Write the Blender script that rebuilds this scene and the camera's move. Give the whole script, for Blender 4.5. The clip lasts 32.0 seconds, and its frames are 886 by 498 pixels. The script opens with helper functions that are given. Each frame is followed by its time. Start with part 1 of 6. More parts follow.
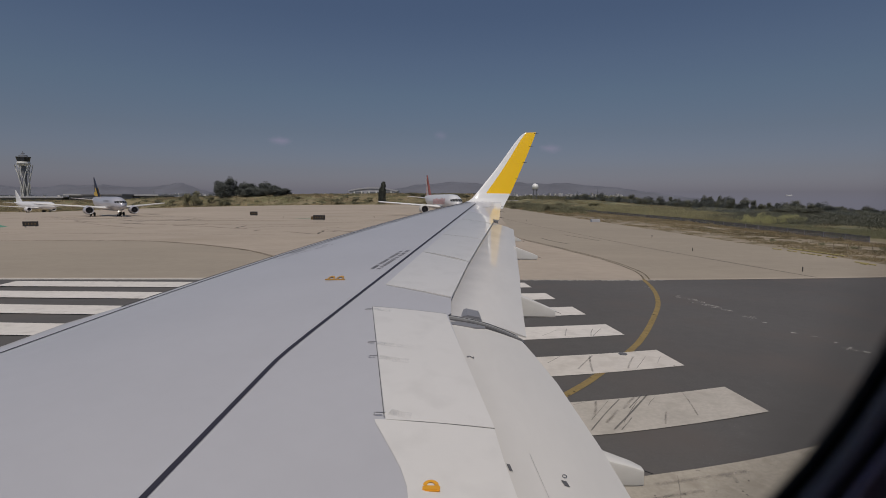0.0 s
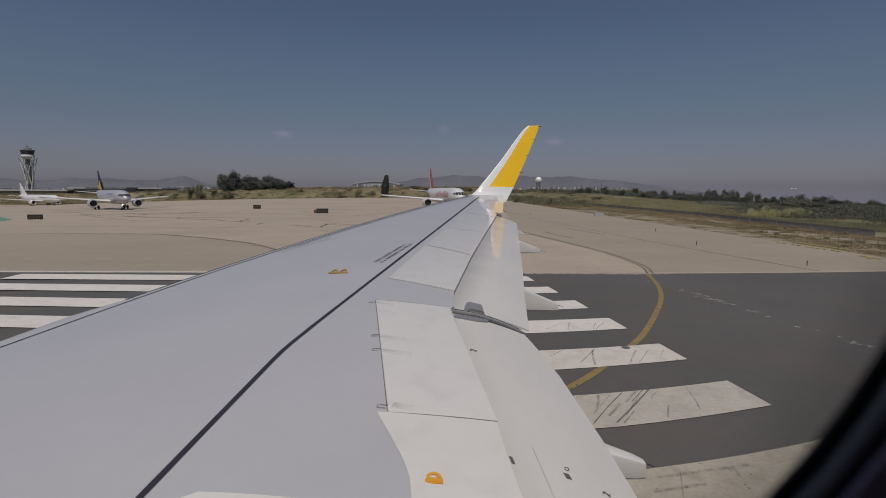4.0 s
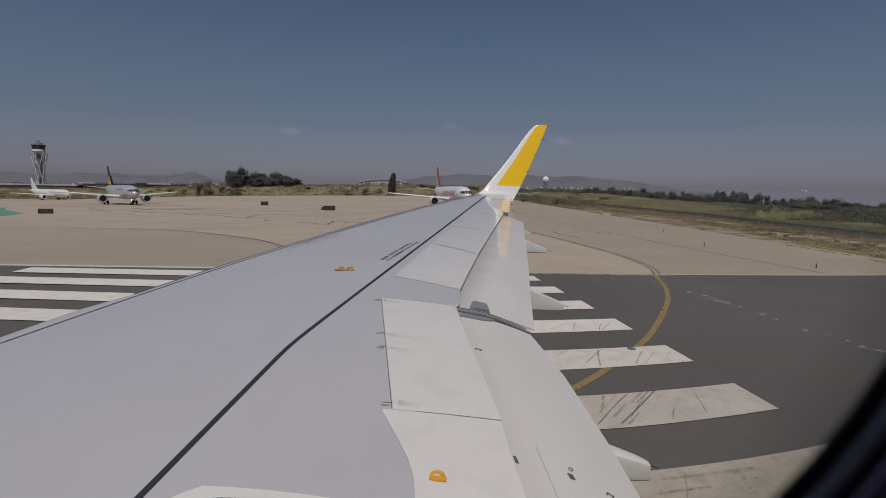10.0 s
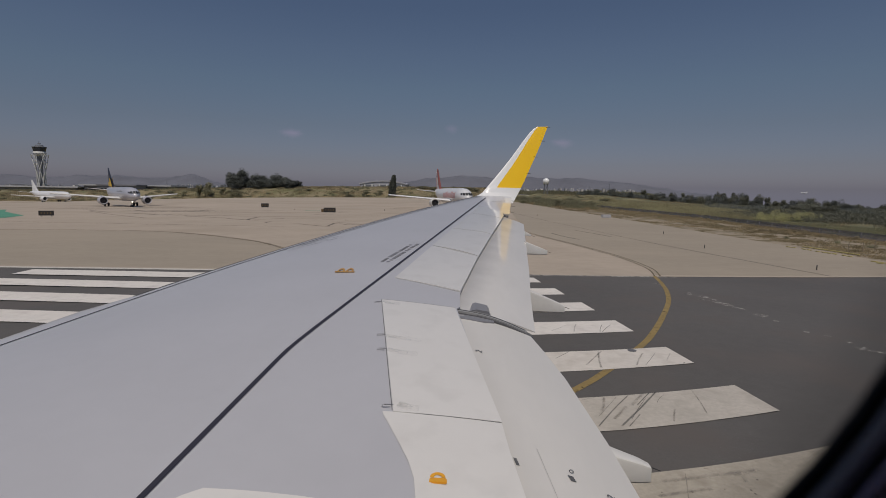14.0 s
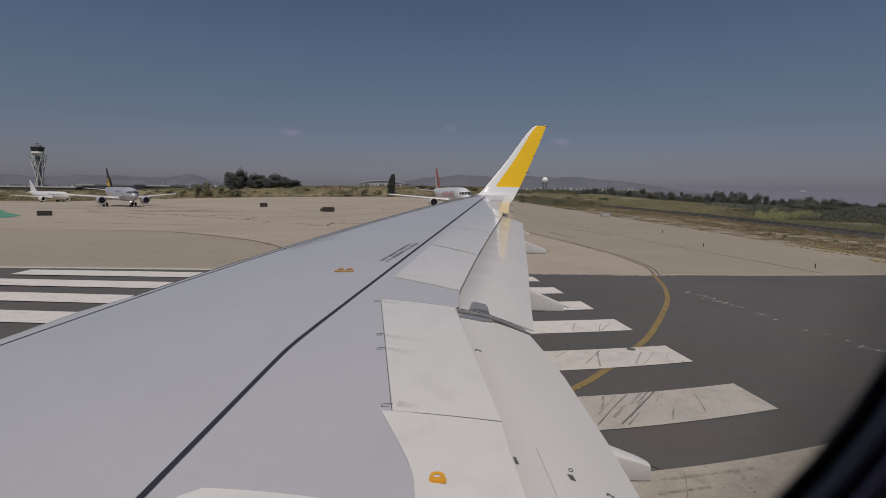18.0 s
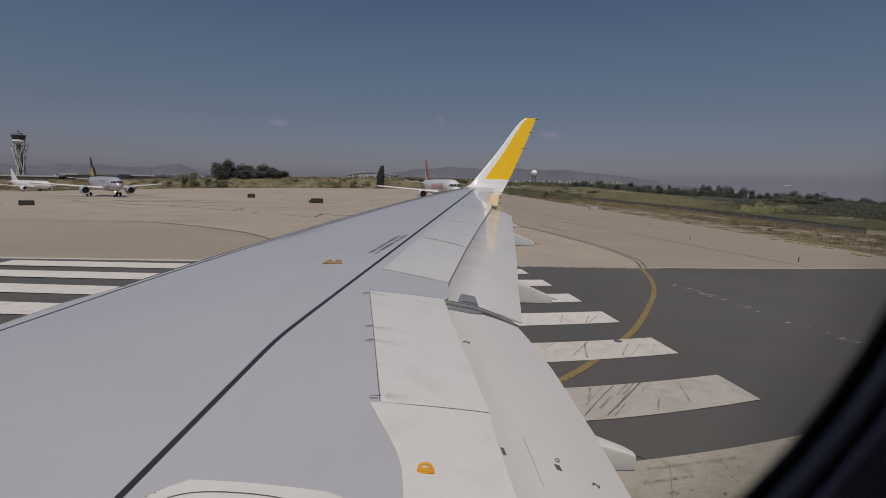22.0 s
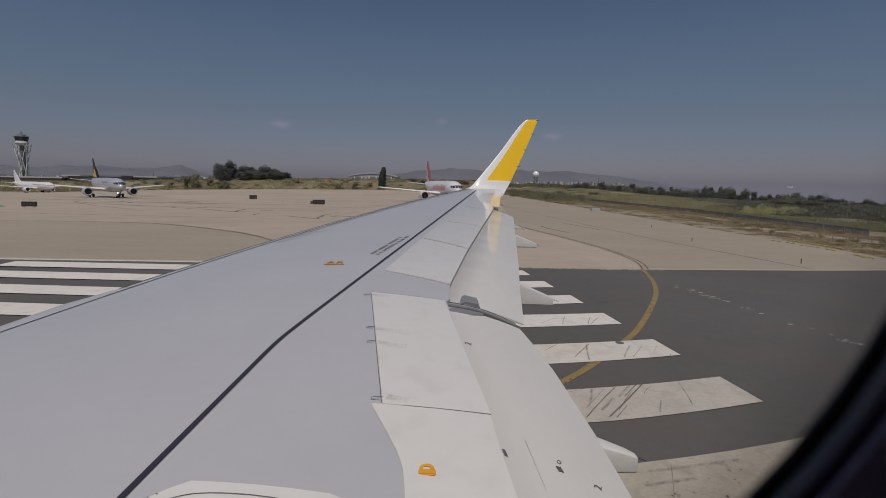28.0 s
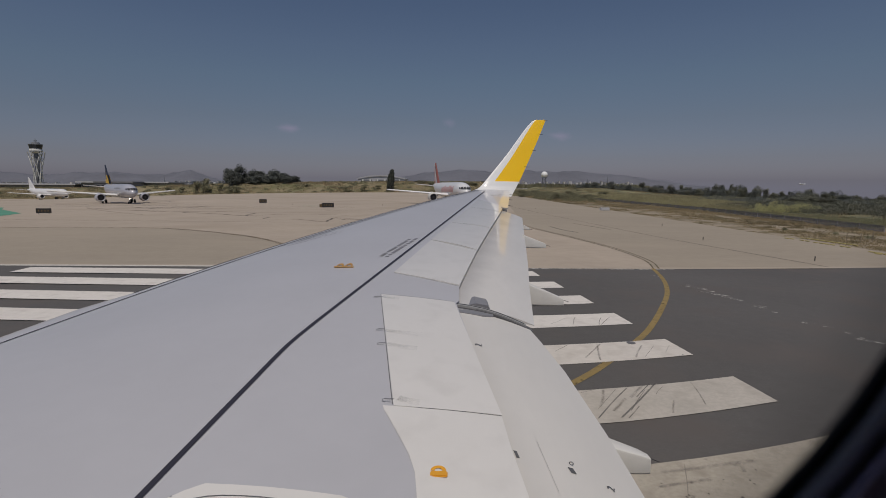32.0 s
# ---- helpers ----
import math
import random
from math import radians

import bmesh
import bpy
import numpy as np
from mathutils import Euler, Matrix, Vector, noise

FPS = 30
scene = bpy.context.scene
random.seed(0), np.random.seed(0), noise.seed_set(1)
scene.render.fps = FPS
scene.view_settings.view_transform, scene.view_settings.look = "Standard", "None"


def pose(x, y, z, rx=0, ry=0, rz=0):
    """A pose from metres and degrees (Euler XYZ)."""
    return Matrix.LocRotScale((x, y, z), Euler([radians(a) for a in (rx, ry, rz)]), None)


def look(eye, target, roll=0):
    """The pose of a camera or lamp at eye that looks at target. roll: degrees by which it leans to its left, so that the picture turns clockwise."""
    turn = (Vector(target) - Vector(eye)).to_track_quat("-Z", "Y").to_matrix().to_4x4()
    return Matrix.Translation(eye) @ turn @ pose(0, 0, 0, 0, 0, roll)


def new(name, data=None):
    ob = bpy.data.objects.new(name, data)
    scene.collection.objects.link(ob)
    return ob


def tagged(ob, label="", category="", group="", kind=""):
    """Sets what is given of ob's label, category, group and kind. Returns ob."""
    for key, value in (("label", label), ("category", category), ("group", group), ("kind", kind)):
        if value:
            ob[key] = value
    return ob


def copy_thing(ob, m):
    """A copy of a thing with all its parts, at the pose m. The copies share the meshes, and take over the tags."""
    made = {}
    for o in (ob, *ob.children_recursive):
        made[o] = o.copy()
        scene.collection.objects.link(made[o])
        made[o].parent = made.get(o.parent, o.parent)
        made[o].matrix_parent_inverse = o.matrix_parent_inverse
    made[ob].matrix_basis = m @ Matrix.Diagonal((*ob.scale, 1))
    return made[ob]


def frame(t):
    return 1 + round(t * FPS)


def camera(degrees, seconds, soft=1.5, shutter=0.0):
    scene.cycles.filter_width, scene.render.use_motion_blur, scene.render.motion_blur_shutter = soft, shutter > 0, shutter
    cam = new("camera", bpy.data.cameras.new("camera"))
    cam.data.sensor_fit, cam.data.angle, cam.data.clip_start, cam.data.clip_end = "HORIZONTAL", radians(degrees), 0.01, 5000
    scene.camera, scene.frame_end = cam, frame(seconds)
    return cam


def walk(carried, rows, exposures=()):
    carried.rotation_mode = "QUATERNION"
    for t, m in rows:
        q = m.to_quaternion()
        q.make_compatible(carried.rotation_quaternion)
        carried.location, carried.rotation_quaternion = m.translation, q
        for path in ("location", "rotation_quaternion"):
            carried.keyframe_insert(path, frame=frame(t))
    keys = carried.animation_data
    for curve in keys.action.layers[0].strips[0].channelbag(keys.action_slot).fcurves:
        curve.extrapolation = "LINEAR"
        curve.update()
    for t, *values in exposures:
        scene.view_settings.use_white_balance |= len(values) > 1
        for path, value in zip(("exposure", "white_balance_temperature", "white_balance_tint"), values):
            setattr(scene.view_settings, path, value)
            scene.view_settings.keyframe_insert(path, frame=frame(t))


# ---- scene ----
cam = camera(82.0, 32.0, 0.9)
# seconds, three turns in degrees, sideways shift
ROWS = [
    (0.0, 84.238, -0.273, -0.379, 0.0000), (0.5, 84.633, -0.311, 0.197, 0.0000), (1.0, 83.846, -0.162, 0.362, 0.0000),
    (1.5, 83.607, -0.164, 0.304, 0.0000), (2.0, 83.534, -0.125, 0.073, 0.0000), (2.5, 83.365, -0.282, -0.006, 0.0000),
    (3.0, 83.296, -0.335, 0.030, 0.0000), (3.5, 83.397, -0.276, -0.020, 0.0000), (5.5, 83.745, -0.487, -0.098, 0.0000),
    (6.0, 83.843, -0.385, 0.044, 0.0000), (6.5, 83.044, -0.761, 0.038, 0.0000), (7.0, 83.476, -0.732, 0.744, 0.0000),
    (7.5, 83.510, -0.631, 0.767, 0.0000), (8.0, 83.353, -0.720, 1.068, 0.0000), (8.5, 83.274, -0.960, 0.583, 0.0000),
    (9.0, 83.414, -0.779, 0.850, 0.0000), (9.5, 83.452, -0.884, 0.657, 0.0000), (10.0, 83.329, -0.881, 0.732, 0.0000),
    (10.5, 83.444, -0.882, 0.534, 0.0000), (11.0, 83.620, -0.857, 0.576, 0.0000), (11.5, 83.331, -0.864, 0.664, 0.0000),
    (12.0, 83.604, -0.833, 0.800, 0.0000), (12.5, 83.779, -0.932, 0.729, 0.0000), (13.0, 83.422, -1.015, 0.667, 0.0000),
    (13.5, 83.416, -0.897, 0.684, 0.0000), (14.0, 83.531, -0.858, 0.769, 0.0000), (14.5, 83.501, -0.899, 0.720, 0.0000),
    (16.5, 83.356, -0.917, 0.667, 0.0000), (17.0, 83.494, -0.759, 0.487, 0.0000), (17.5, 83.297, -0.777, 0.531, 0.0000),
    (18.0, 83.448, -0.736, 0.647, 0.0000), (18.5, 83.430, -0.709, 0.497, 0.0000), (19.0, 83.543, -0.871, 0.342, 0.0000),
    (19.5, 82.819, -0.788, -0.125, 0.0005), (20.0, 83.139, -0.789, -0.221, 0.0010), (20.5, 83.006, -0.951, -0.462, 0.0010),
    (21.0, 82.784, -1.028, -0.447, 0.0010), (21.5, 82.752, -1.101, -0.475, 0.0010), (22.0, 82.580, -1.132, -0.533, 0.0010),
    (22.5, 82.608, -1.164, -0.449, 0.0010), (23.0, 82.632, -1.193, -0.477, 0.0010), (23.5, 82.511, -1.206, -0.525, 0.0010),
    (24.0, 82.712, -1.217, -0.594, 0.0010), (24.5, 82.785, -1.206, -0.500, 0.0010), (25.0, 82.819, -1.150, -0.368, 0.0010),
    (25.5, 82.770, -1.063, -0.373, 0.0010), (27.5, 82.724, -1.174, -0.452, 0.0010), (28.0, 82.729, -1.152, -0.351, 0.0010),
    (28.5, 82.855, -1.156, -0.517, 0.0010), (29.0, 82.636, -1.259, -0.724, 0.0010), (29.5, 82.755, -1.208, -0.821, 0.0010),
    (30.0, 82.524, -1.288, -0.683, 0.0010), (30.5, 82.720, -1.210, -0.628, 0.0010), (31.0, 82.517, -1.247, -0.552, 0.0010),
    (31.5, 82.341, -1.261, -0.633, 0.0010), (32.0, 82.891, -0.384, 0.574, 0.0000),
]
EYE = (0.0, 0.0, 4.7)
cam.data.dof.use_dof, cam.data.dof.focus_distance, cam.data.dof.aperture_fstop = True, 8.0, 7.0
walk(cam, [(t, pose(sx, 0.0, EYE[2], ax, ay, az)) for t, ax, ay, az, sx in ROWS], [(0.0, 0.0), (32.0, 0.0)])

# ---- world and sun ----
SUN_EL, SUN_AZ = radians(64), radians(187)      # azimuth clockwise from +y
sun_dir = Vector((math.sin(SUN_AZ) * math.cos(SUN_EL), math.cos(SUN_AZ) * math.cos(SUN_EL), math.sin(SUN_EL)))
sun = new("sun", bpy.data.lights.new("sun", "SUN"))
sun.data.energy, sun.data.angle, sun.data.color = 2.2, radians(0.53), (1.0, 0.92, 0.81)
sun.matrix_world = look(sun_dir * 50, (0, 0, 0))
world = bpy.data.worlds.new("world")
scene.world = world
world.use_nodes = True
wn, wl = world.node_tree.nodes, world.node_tree.links
sky = wn.new("ShaderNodeTexSky")
sky.sky_type, sky.sun_disc = "NISHITA", False
sky.sun_elevation, sky.sun_rotation = SUN_EL, SUN_AZ
sky.air_density, sky.dust_density, sky.ozone_density = 1.0, 1.0, 1.6
# summer haze low over the horizon takes the glare out of the lowest band
co = wn.new("ShaderNodeTexCoord")
sep = wn.new("ShaderNodeSeparateXYZ")
wl.new(co.outputs["Generated"], sep.inputs[0])
ramp = wn.new("ShaderNodeValToRGB")
els = ramp.color_ramp.elements
els[0].position, els[0].color = 0.0, (0.322, 0.316, 0.475, 1)
els[1].position, els[1].color = 0.6, (0.42, 0.41, 0.44, 1)
for p_, c_ in ((0.05, (0.306, 0.281, 0.36, 1)), (0.12, (0.318, 0.291, 0.318, 1)), (0.19, (0.343, 0.33, 0.338, 1)), (0.25, (0.355, 0.338, 0.352, 1)), (0.32, (0.343, 0.332, 0.354, 1))):
    e_ = els.new(p_)
    e_.color = c_
wl.new(sep.outputs["Z"], ramp.inputs[0])
low = wn.new("ShaderNodeMath")
low.operation = "MAXIMUM"
low.inputs[1].default_value = 0.012
wl.new(sep.outputs["Z"], low.inputs[0])
com = wn.new("ShaderNodeCombineXYZ")
wl.new(sep.outputs["X"], com.inputs[0])
wl.new(sep.outputs["Y"], com.inputs[1])
wl.new(low.outputs[0], com.inputs[2])
wl.new(com.outputs[0], sky.inputs["Vector"])
mul = wn.new("ShaderNodeMixRGB")
mul.blend_type, mul.inputs[0].default_value = "MULTIPLY", 1.0
wl.new(sky.outputs[0], mul.inputs[1])
wl.new(ramp.outputs[0], mul.inputs[2])
out_col = mul.outputs[0]
# three small faint pinkish clouds low in the haze
for cx_, cz_, wide, tall, much in ((-0.3077, 0.1071, 0.024, 0.0105, 0.8), (0.0017, 0.1185, 0.016, 0.012, 0.45), (0.2144, 0.095, 0.027, 0.011, 0.65)):
    c_ = Vector((cx_, 1.0, cz_)).normalized()
    d1 = wn.new("ShaderNodeVectorMath")
    d1.operation = "SUBTRACT"
    d1.inputs[1].default_value = c_
    wl.new(co.outputs["Generated"], d1.inputs[0])
    d2 = wn.new("ShaderNodeVectorMath")
    d2.operation = "MULTIPLY"
    d2.inputs[1].default_value = (1 / wide, 1 / wide, 1 / tall)
    wl.new(d1.outputs[0], d2.inputs[0])
    nz = wn.new("ShaderNodeTexNoise")
    nz.inputs["Scale"].default_value, nz.inputs["Detail"].default_value = 1.3, 4
    wl.new(d2.outputs[0], nz.inputs["Vector"])
    d3 = wn.new("ShaderNodeVectorMath")
    d3.operation = "LENGTH"
    wl.new(d2.outputs[0], d3.inputs[0])
    ad = wn.new("ShaderNodeMath")
    ad.operation = "ADD"
    wl.new(d3.outputs["Value"], ad.inputs[0])
    wl.new(nz.outputs[0], ad.inputs[1])
    mr = wn.new("ShaderNodeMapRange")
    mr.interpolation_type = "SMOOTHSTEP"
    mr.inputs["From Min"].default_value, mr.inputs["From Max"].default_value = 1.55, 0.4
    mr.inputs["To Max"].default_value = much
    wl.new(ad.outputs[0], mr.inputs[0])
    cm = wn.new("ShaderNodeMixRGB")
    cm.blend_type = "MULTIPLY"
    cm.inputs[2].default_value = (1.55, 1.22, 1.28, 1)
    wl.new(mr.outputs[0], cm.inputs[0])
    wl.new(out_col, cm.inputs[1])
    out_col = cm.outputs[0]
wl.new(out_col, wn["Background"].inputs[0])
wn["Background"].inputs[1].default_value = 0.12


# ---- materials ----
def mat(name, col, rough=0.6, metal=0.0, var=0.12, scale=1.0, fine=30.0, bump=0.0, stretch=(1, 1, 1), stain=None, rnd=0.0, coat=0.0, stain_at=(0.5, 0.7), isle=0.0, micro=None):
    """Base colour varied at two scales, with optional stains, bump and a change from object to object."""
    m = bpy.data.materials.new(name)
    m.use_nodes = True
    n, l = m.node_tree.nodes, m.node_tree.links
    b = n["Principled BSDF"]
    b.inputs["Roughness"].default_value, b.inputs["Metallic"].default_value = rough, metal
    b.inputs["Coat Weight"].default_value = coat
    b.inputs["Coat Roughness"].default_value = 0.06
    tc = n.new("ShaderNodeTexCoord")
    mp = n.new("ShaderNodeMapping")
    mp.inputs["Scale"].default_value = stretch
    l.new(tc.outputs["Object"], mp.inputs[0])
    big = n.new("ShaderNodeTexNoise")
    big.inputs["Scale"].default_value, big.inputs["Detail"].default_value = scale, 5
    sm = n.new("ShaderNodeTexNoise")
    sm.inputs["Scale"].default_value, sm.inputs["Detail"].default_value = fine, 3
    l.new(mp.outputs[0], big.inputs["Vector"])
    l.new(mp.outputs[0], sm.inputs["Vector"])
    add = n.new("ShaderNodeMath")
    add.operation = "MULTIPLY_ADD"
    add.inputs[1].default_value = 0.45
    l.new(sm.outputs[0], add.inputs[0])
    l.new(big.outputs[0], add.inputs[2])
    rg = n.new("ShaderNodeMapRange")
    rg.inputs["From Min"].default_value, rg.inputs["From Max"].default_value = 0.42, 1.02
    rg.inputs["To Min"].default_value, rg.inputs["To Max"].default_value = 1 - var, 1 + var
    l.new(add.outputs[0], rg.inputs[0])
    val = rg.outputs[0]
    if rnd:
        oi = n.new("ShaderNodeObjectInfo")
        r2 = n.new("ShaderNodeMapRange")
        r2.inputs["To Min"].default_value, r2.inputs["To Max"].default_value = 1 - rnd, 1 + rnd
        l.new(oi.outputs["Random"], r2.inputs[0])
        mm = n.new("ShaderNodeMath")
        mm.operation = "MULTIPLY"
        l.new(val, mm.inputs[0])
        l.new(r2.outputs[0], mm.inputs[1])
        val = mm.outputs[0]
    if isle:
        ge = n.new("ShaderNodeNewGeometry")
        r3 = n.new("ShaderNodeMapRange")
        r3.inputs["To Min"].default_value, r3.inputs["To Max"].default_value = 1 - isle, 1 + isle
        l.new(ge.outputs["Random Per Island"], r3.inputs[0])
        m3 = n.new("ShaderNodeMath")
        m3.operation = "MULTIPLY"
        l.new(val, m3.inputs[0])
        l.new(r3.outputs[0], m3.inputs[1])
        val = m3.outputs[0]
    if micro:
        mn = n.new("ShaderNodeTexNoise")
        mn.inputs["Scale"].default_value, mn.inputs["Detail"].default_value = micro[0], 4
        l.new(tc.outputs["Object"], mn.inputs["Vector"])
        r4 = n.new("ShaderNodeMapRange")
        r4.inputs["From Min"].default_value, r4.inputs["From Max"].default_value = 0.32, 0.62
        r4.inputs["To Min"].default_value, r4.inputs["To Max"].default_value = 1 - 1.5 * micro[1], 1 + 0.5 * micro[1]
        l.new(mn.outputs[0], r4.inputs[0])
        m4 = n.new("ShaderNodeMath")
        m4.operation = "MULTIPLY"
        l.new(val, m4.inputs[0])
        l.new(r4.outputs[0], m4.inputs[1])
        val = m4.outputs[0]
    mx = n.new("ShaderNodeVectorMath")
    mx.operation = "SCALE"
    mx.inputs[0].default_value = col
    l.new(val, mx.inputs["Scale"])
    out = mx.outputs[0]
    if stain:
        st = n.new("ShaderNodeTexNoise")
        st.inputs["Scale"].default_value, st.inputs["Detail"].default_value = scale * 2.7, 6
        l.new(mp.outputs[0], st.inputs["Vector"])
        sr = n.new("ShaderNodeMapRange")
        sr.inputs["From Min"].default_value, sr.inputs["From Max"].default_value = stain_at
        l.new(st.outputs[0], sr.inputs[0])
        m2 = n.new("ShaderNodeMixRGB")
        l.new(sr.outputs[0], m2.inputs[0])
        l.new(out, m2.inputs[1])
        m2.inputs[2].default_value = (*stain, 1)
        out = m2.outputs[0]
    l.new(out, b.inputs["Base Color"])
    if bump:
        bp = n.new("ShaderNodeBump")
        bp.inputs["Strength"].default_value, bp.inputs["Distance"].default_value = bump, 0.01
        l.new(sm.outputs[0], bp.inputs["Height"])
        l.new(bp.outputs[0], b.inputs["Normal"])
    return m


M_WING = mat("wing_grey_paint", (0.482, 0.48, 0.507), 0.42, var=0.035, scale=0.8, fine=6, coat=0.4)
M_WHITE = mat("white_panel_paint", (0.75, 0.727, 0.695), 0.38, var=0.022, scale=1.2, fine=8, stain=(0.7, 0.677, 0.645), coat=1.0)
M_FAIRING = mat("fairing_white_paint", (0.7, 0.685, 0.655), 0.5, var=0.05, scale=1.5, fine=10, stain=(0.64, 0.62, 0.59), coat=0.1)
M_GLOSS = mat("gloss_white_paint", (0.9, 0.895, 0.88), 0.2, var=0.02, coat=1.0)
M_YELLOW = mat("yellow_paint", (0.98, 0.595, 0.006), 0.3, var=0.03, coat=0.4)
M_BLACKLINE = mat("black_paint", (0.034, 0.032, 0.044), 0.5, var=0.1)
M_ORANGE = mat("orange_paint", (0.78, 0.37, 0.03), 0.5, var=0.08, fine=80)
M_OCHRE = mat("ochre_ring_paint", (0.5, 0.27, 0.06), 0.5, var=0.1, fine=80)
M_LETTER = mat("grey_lettering", (0.2, 0.2, 0.22), 0.6)
M_LETTER2 = mat("worn_grey_lettering", (0.3, 0.3, 0.33), 0.6)
# seals, gaps and small marks; also the painted shade along the slats
M_SEAL_SHADE = mat("dark_grey_seal_and_shade", (0.12, 0.12, 0.125), 0.5, var=0.2)
M_CREASE = mat("faint_crease", (0.42, 0.41, 0.4), 0.5)
M_MIDGREY = mat("mid_grey_metal", (0.3, 0.3, 0.32), 0.45, 0.3)
M_STEEL = mat("bare_metal", (0.55, 0.55, 0.56), 0.35, 0.9)
M_RUBBER = mat("black_rubber", (0.02, 0.02, 0.022), 0.7, var=0.2)
M_SURROUND = mat("dark_window_plastic", (0.5, 0.42, 0.55), 0.6, var=0.2)
M_BEZEL = mat("grey_window_bezel", (0.42, 0.395, 0.4), 0.65, var=0.15)
M_GROOVE = mat("black_window_seal", (0.012, 0.011, 0.013), 0.8, var=0.2)
M_COCKPIT = mat("dull_cockpit_glass", (0.012, 0.013, 0.016), 0.5, var=0.1)
M_RAIL = mat("pale_grey_seal_rail", (0.36, 0.36, 0.36), 0.5, 0.1, var=0.1)
M_LINING = mat("cabin_lining", (0.34, 0.31, 0.4), 0.7, var=0.15)
M_CONCRETE = mat("apron_concrete", (0.415, 0.349, 0.281), 0.9, var=0.13, scale=0.03, fine=0.3, stretch=(0.7, 0.8, 1), stain=(0.36, 0.3, 0.236), stain_at=(0.5, 0.68), bump=0.1, micro=(1.1, 0.035))
M_ASPHALT = mat("runway_asphalt", (0.104, 0.0975, 0.093), 0.85, var=0.16, scale=0.12, fine=2.5, stain=(0.112, 0.098, 0.09), bump=0.15, micro=(14, 0.05))
M_STRIPE = mat("runway_white_paint", (0.7, 0.66, 0.612), 0.8, var=0.06, scale=0.7, fine=9, stain=(0.58, 0.54, 0.5), stain_at=(0.52, 0.75), bump=0.2, rnd=0.03, micro=(5, 0.03))
M_STRIPE3 = mat("greyed_runway_paint", (0.62, 0.578, 0.527), 0.8, var=0.08, scale=0.7, fine=9, stain=(0.52, 0.475, 0.425), stain_at=(0.5, 0.75), bump=0.2, micro=(5, 0.03))
M_STRIPE2 = mat("dirty_runway_paint", (0.4, 0.36, 0.3), 0.85, var=0.12, scale=0.9, fine=14, stain=(0.31, 0.275, 0.225), stain_at=(0.5, 0.72), bump=0.12, micro=(16, 0.07))
M_STRIPE1 = mat("worn_runway_paint", (0.475, 0.438, 0.388), 0.82, var=0.12, scale=0.8, fine=9, stain=(0.4, 0.365, 0.32), stain_at=(0.5, 0.72), bump=0.2, micro=(12, 0.05))
M_STRIPEDGE = mat("thin_white_line", (0.56, 0.53, 0.48), 0.8, var=0.2, scale=2, fine=9)
M_TAXI = mat("taxi_yellow_paint", (0.285, 0.205, 0.078), 0.8, var=0.14, scale=0.8, fine=14, stain=(0.23, 0.17, 0.075))
M_TAXIOLD = mat("worn_taxi_line", (0.17, 0.135, 0.085), 0.85, var=0.3, scale=0.8, fine=8)
M_CRACK = mat("tar_joint", (0.12, 0.105, 0.09), 0.85, var=0.3, scale=0.5, fine=4)
M_SCUFF = mat("tyre_rubber_marks", (0.17, 0.16, 0.15), 0.8, var=0.25, scale=2, fine=20)
M_FAINT = mat("faint_rubber_film", (0.3, 0.27, 0.235), 0.85, var=0.2, scale=2, fine=12)
M_SOIL = mat("dry_grassland", (0.24, 0.2, 0.12), 0.95, var=0.35, scale=0.03, fine=0.5, stain=(0.14, 0.14, 0.065), stain_at=(0.4, 0.62))
M_DIRT = mat("sandy_verge", (0.29, 0.242, 0.18), 0.95, var=0.3, scale=0.15, fine=1.5, stain=(0.15, 0.12, 0.06), stain_at=(0.48, 0.58))
M_GREENP = mat("green_painted_verge", (0.09, 0.27, 0.185), 0.9, var=0.15, scale=0.2)
# leaf colour lifted and greyed to hold the haze before distant trees
M_LEAF = mat("dark_leaves", (0.094, 0.102, 0.09), 0.7, var=0.25, scale=0.5, fine=3, rnd=0.25, isle=0.12)
M_LEAF2 = mat("grey_green_leaves", (0.118, 0.12, 0.088), 0.75, var=0.25, scale=0.5, fine=3, rnd=0.3, isle=0.12)
M_BUSH = mat("olive_bush_leaves", (0.188, 0.18, 0.11), 0.8, var=0.25, scale=0.5, fine=3, rnd=0.3, isle=0.12)
M_CYPRESS = mat("cypress_leaves", (0.05, 0.056, 0.045), 0.8, var=0.25, scale=0.6, fine=4, isle=0.3)
M_BARK = mat("bark", (0.07, 0.055, 0.04), 0.9, var=0.3, scale=3)
M_REED = mat("green_reeds", (0.205, 0.2, 0.115), 0.8, var=0.25, scale=0.06, fine=1.2, isle=0.2)
M_CANE = mat("sunlit_yellow_canes", (0.44, 0.42, 0.2), 0.8, var=0.25, scale=0.2, fine=1.5, isle=0.25)
M_REEDFIELD = mat("mixed_pale_reeds", (0.32, 0.29, 0.165), 0.85, var=0.45, scale=0.05, fine=0.8, isle=0.25)
M_SCRUB = mat("olive_scrub", (0.262, 0.215, 0.127), 0.85, var=0.45, scale=0.05, fine=1.0, isle=0.3)
M_THICKET = mat("mixed_scrubland", (0.2, 0.18, 0.095), 0.95, var=0.35, scale=0.035, fine=0.6, stain=(0.1, 0.108, 0.06), stain_at=(0.45, 0.6))
M_DRYGRASS = mat("dry_grass", (0.29, 0.228, 0.13), 0.9, var=0.4, scale=0.1, fine=1.5, isle=0.3)
M_BANKGRASS = mat("pale_bank_grass", (0.41, 0.325, 0.2), 0.9, var=0.4, scale=0.05, fine=0.8, isle=0.3)
M_FENCE = mat("dark_fence_mesh", (0.24, 0.222, 0.24), 0.85, var=0.25, scale=0.2)
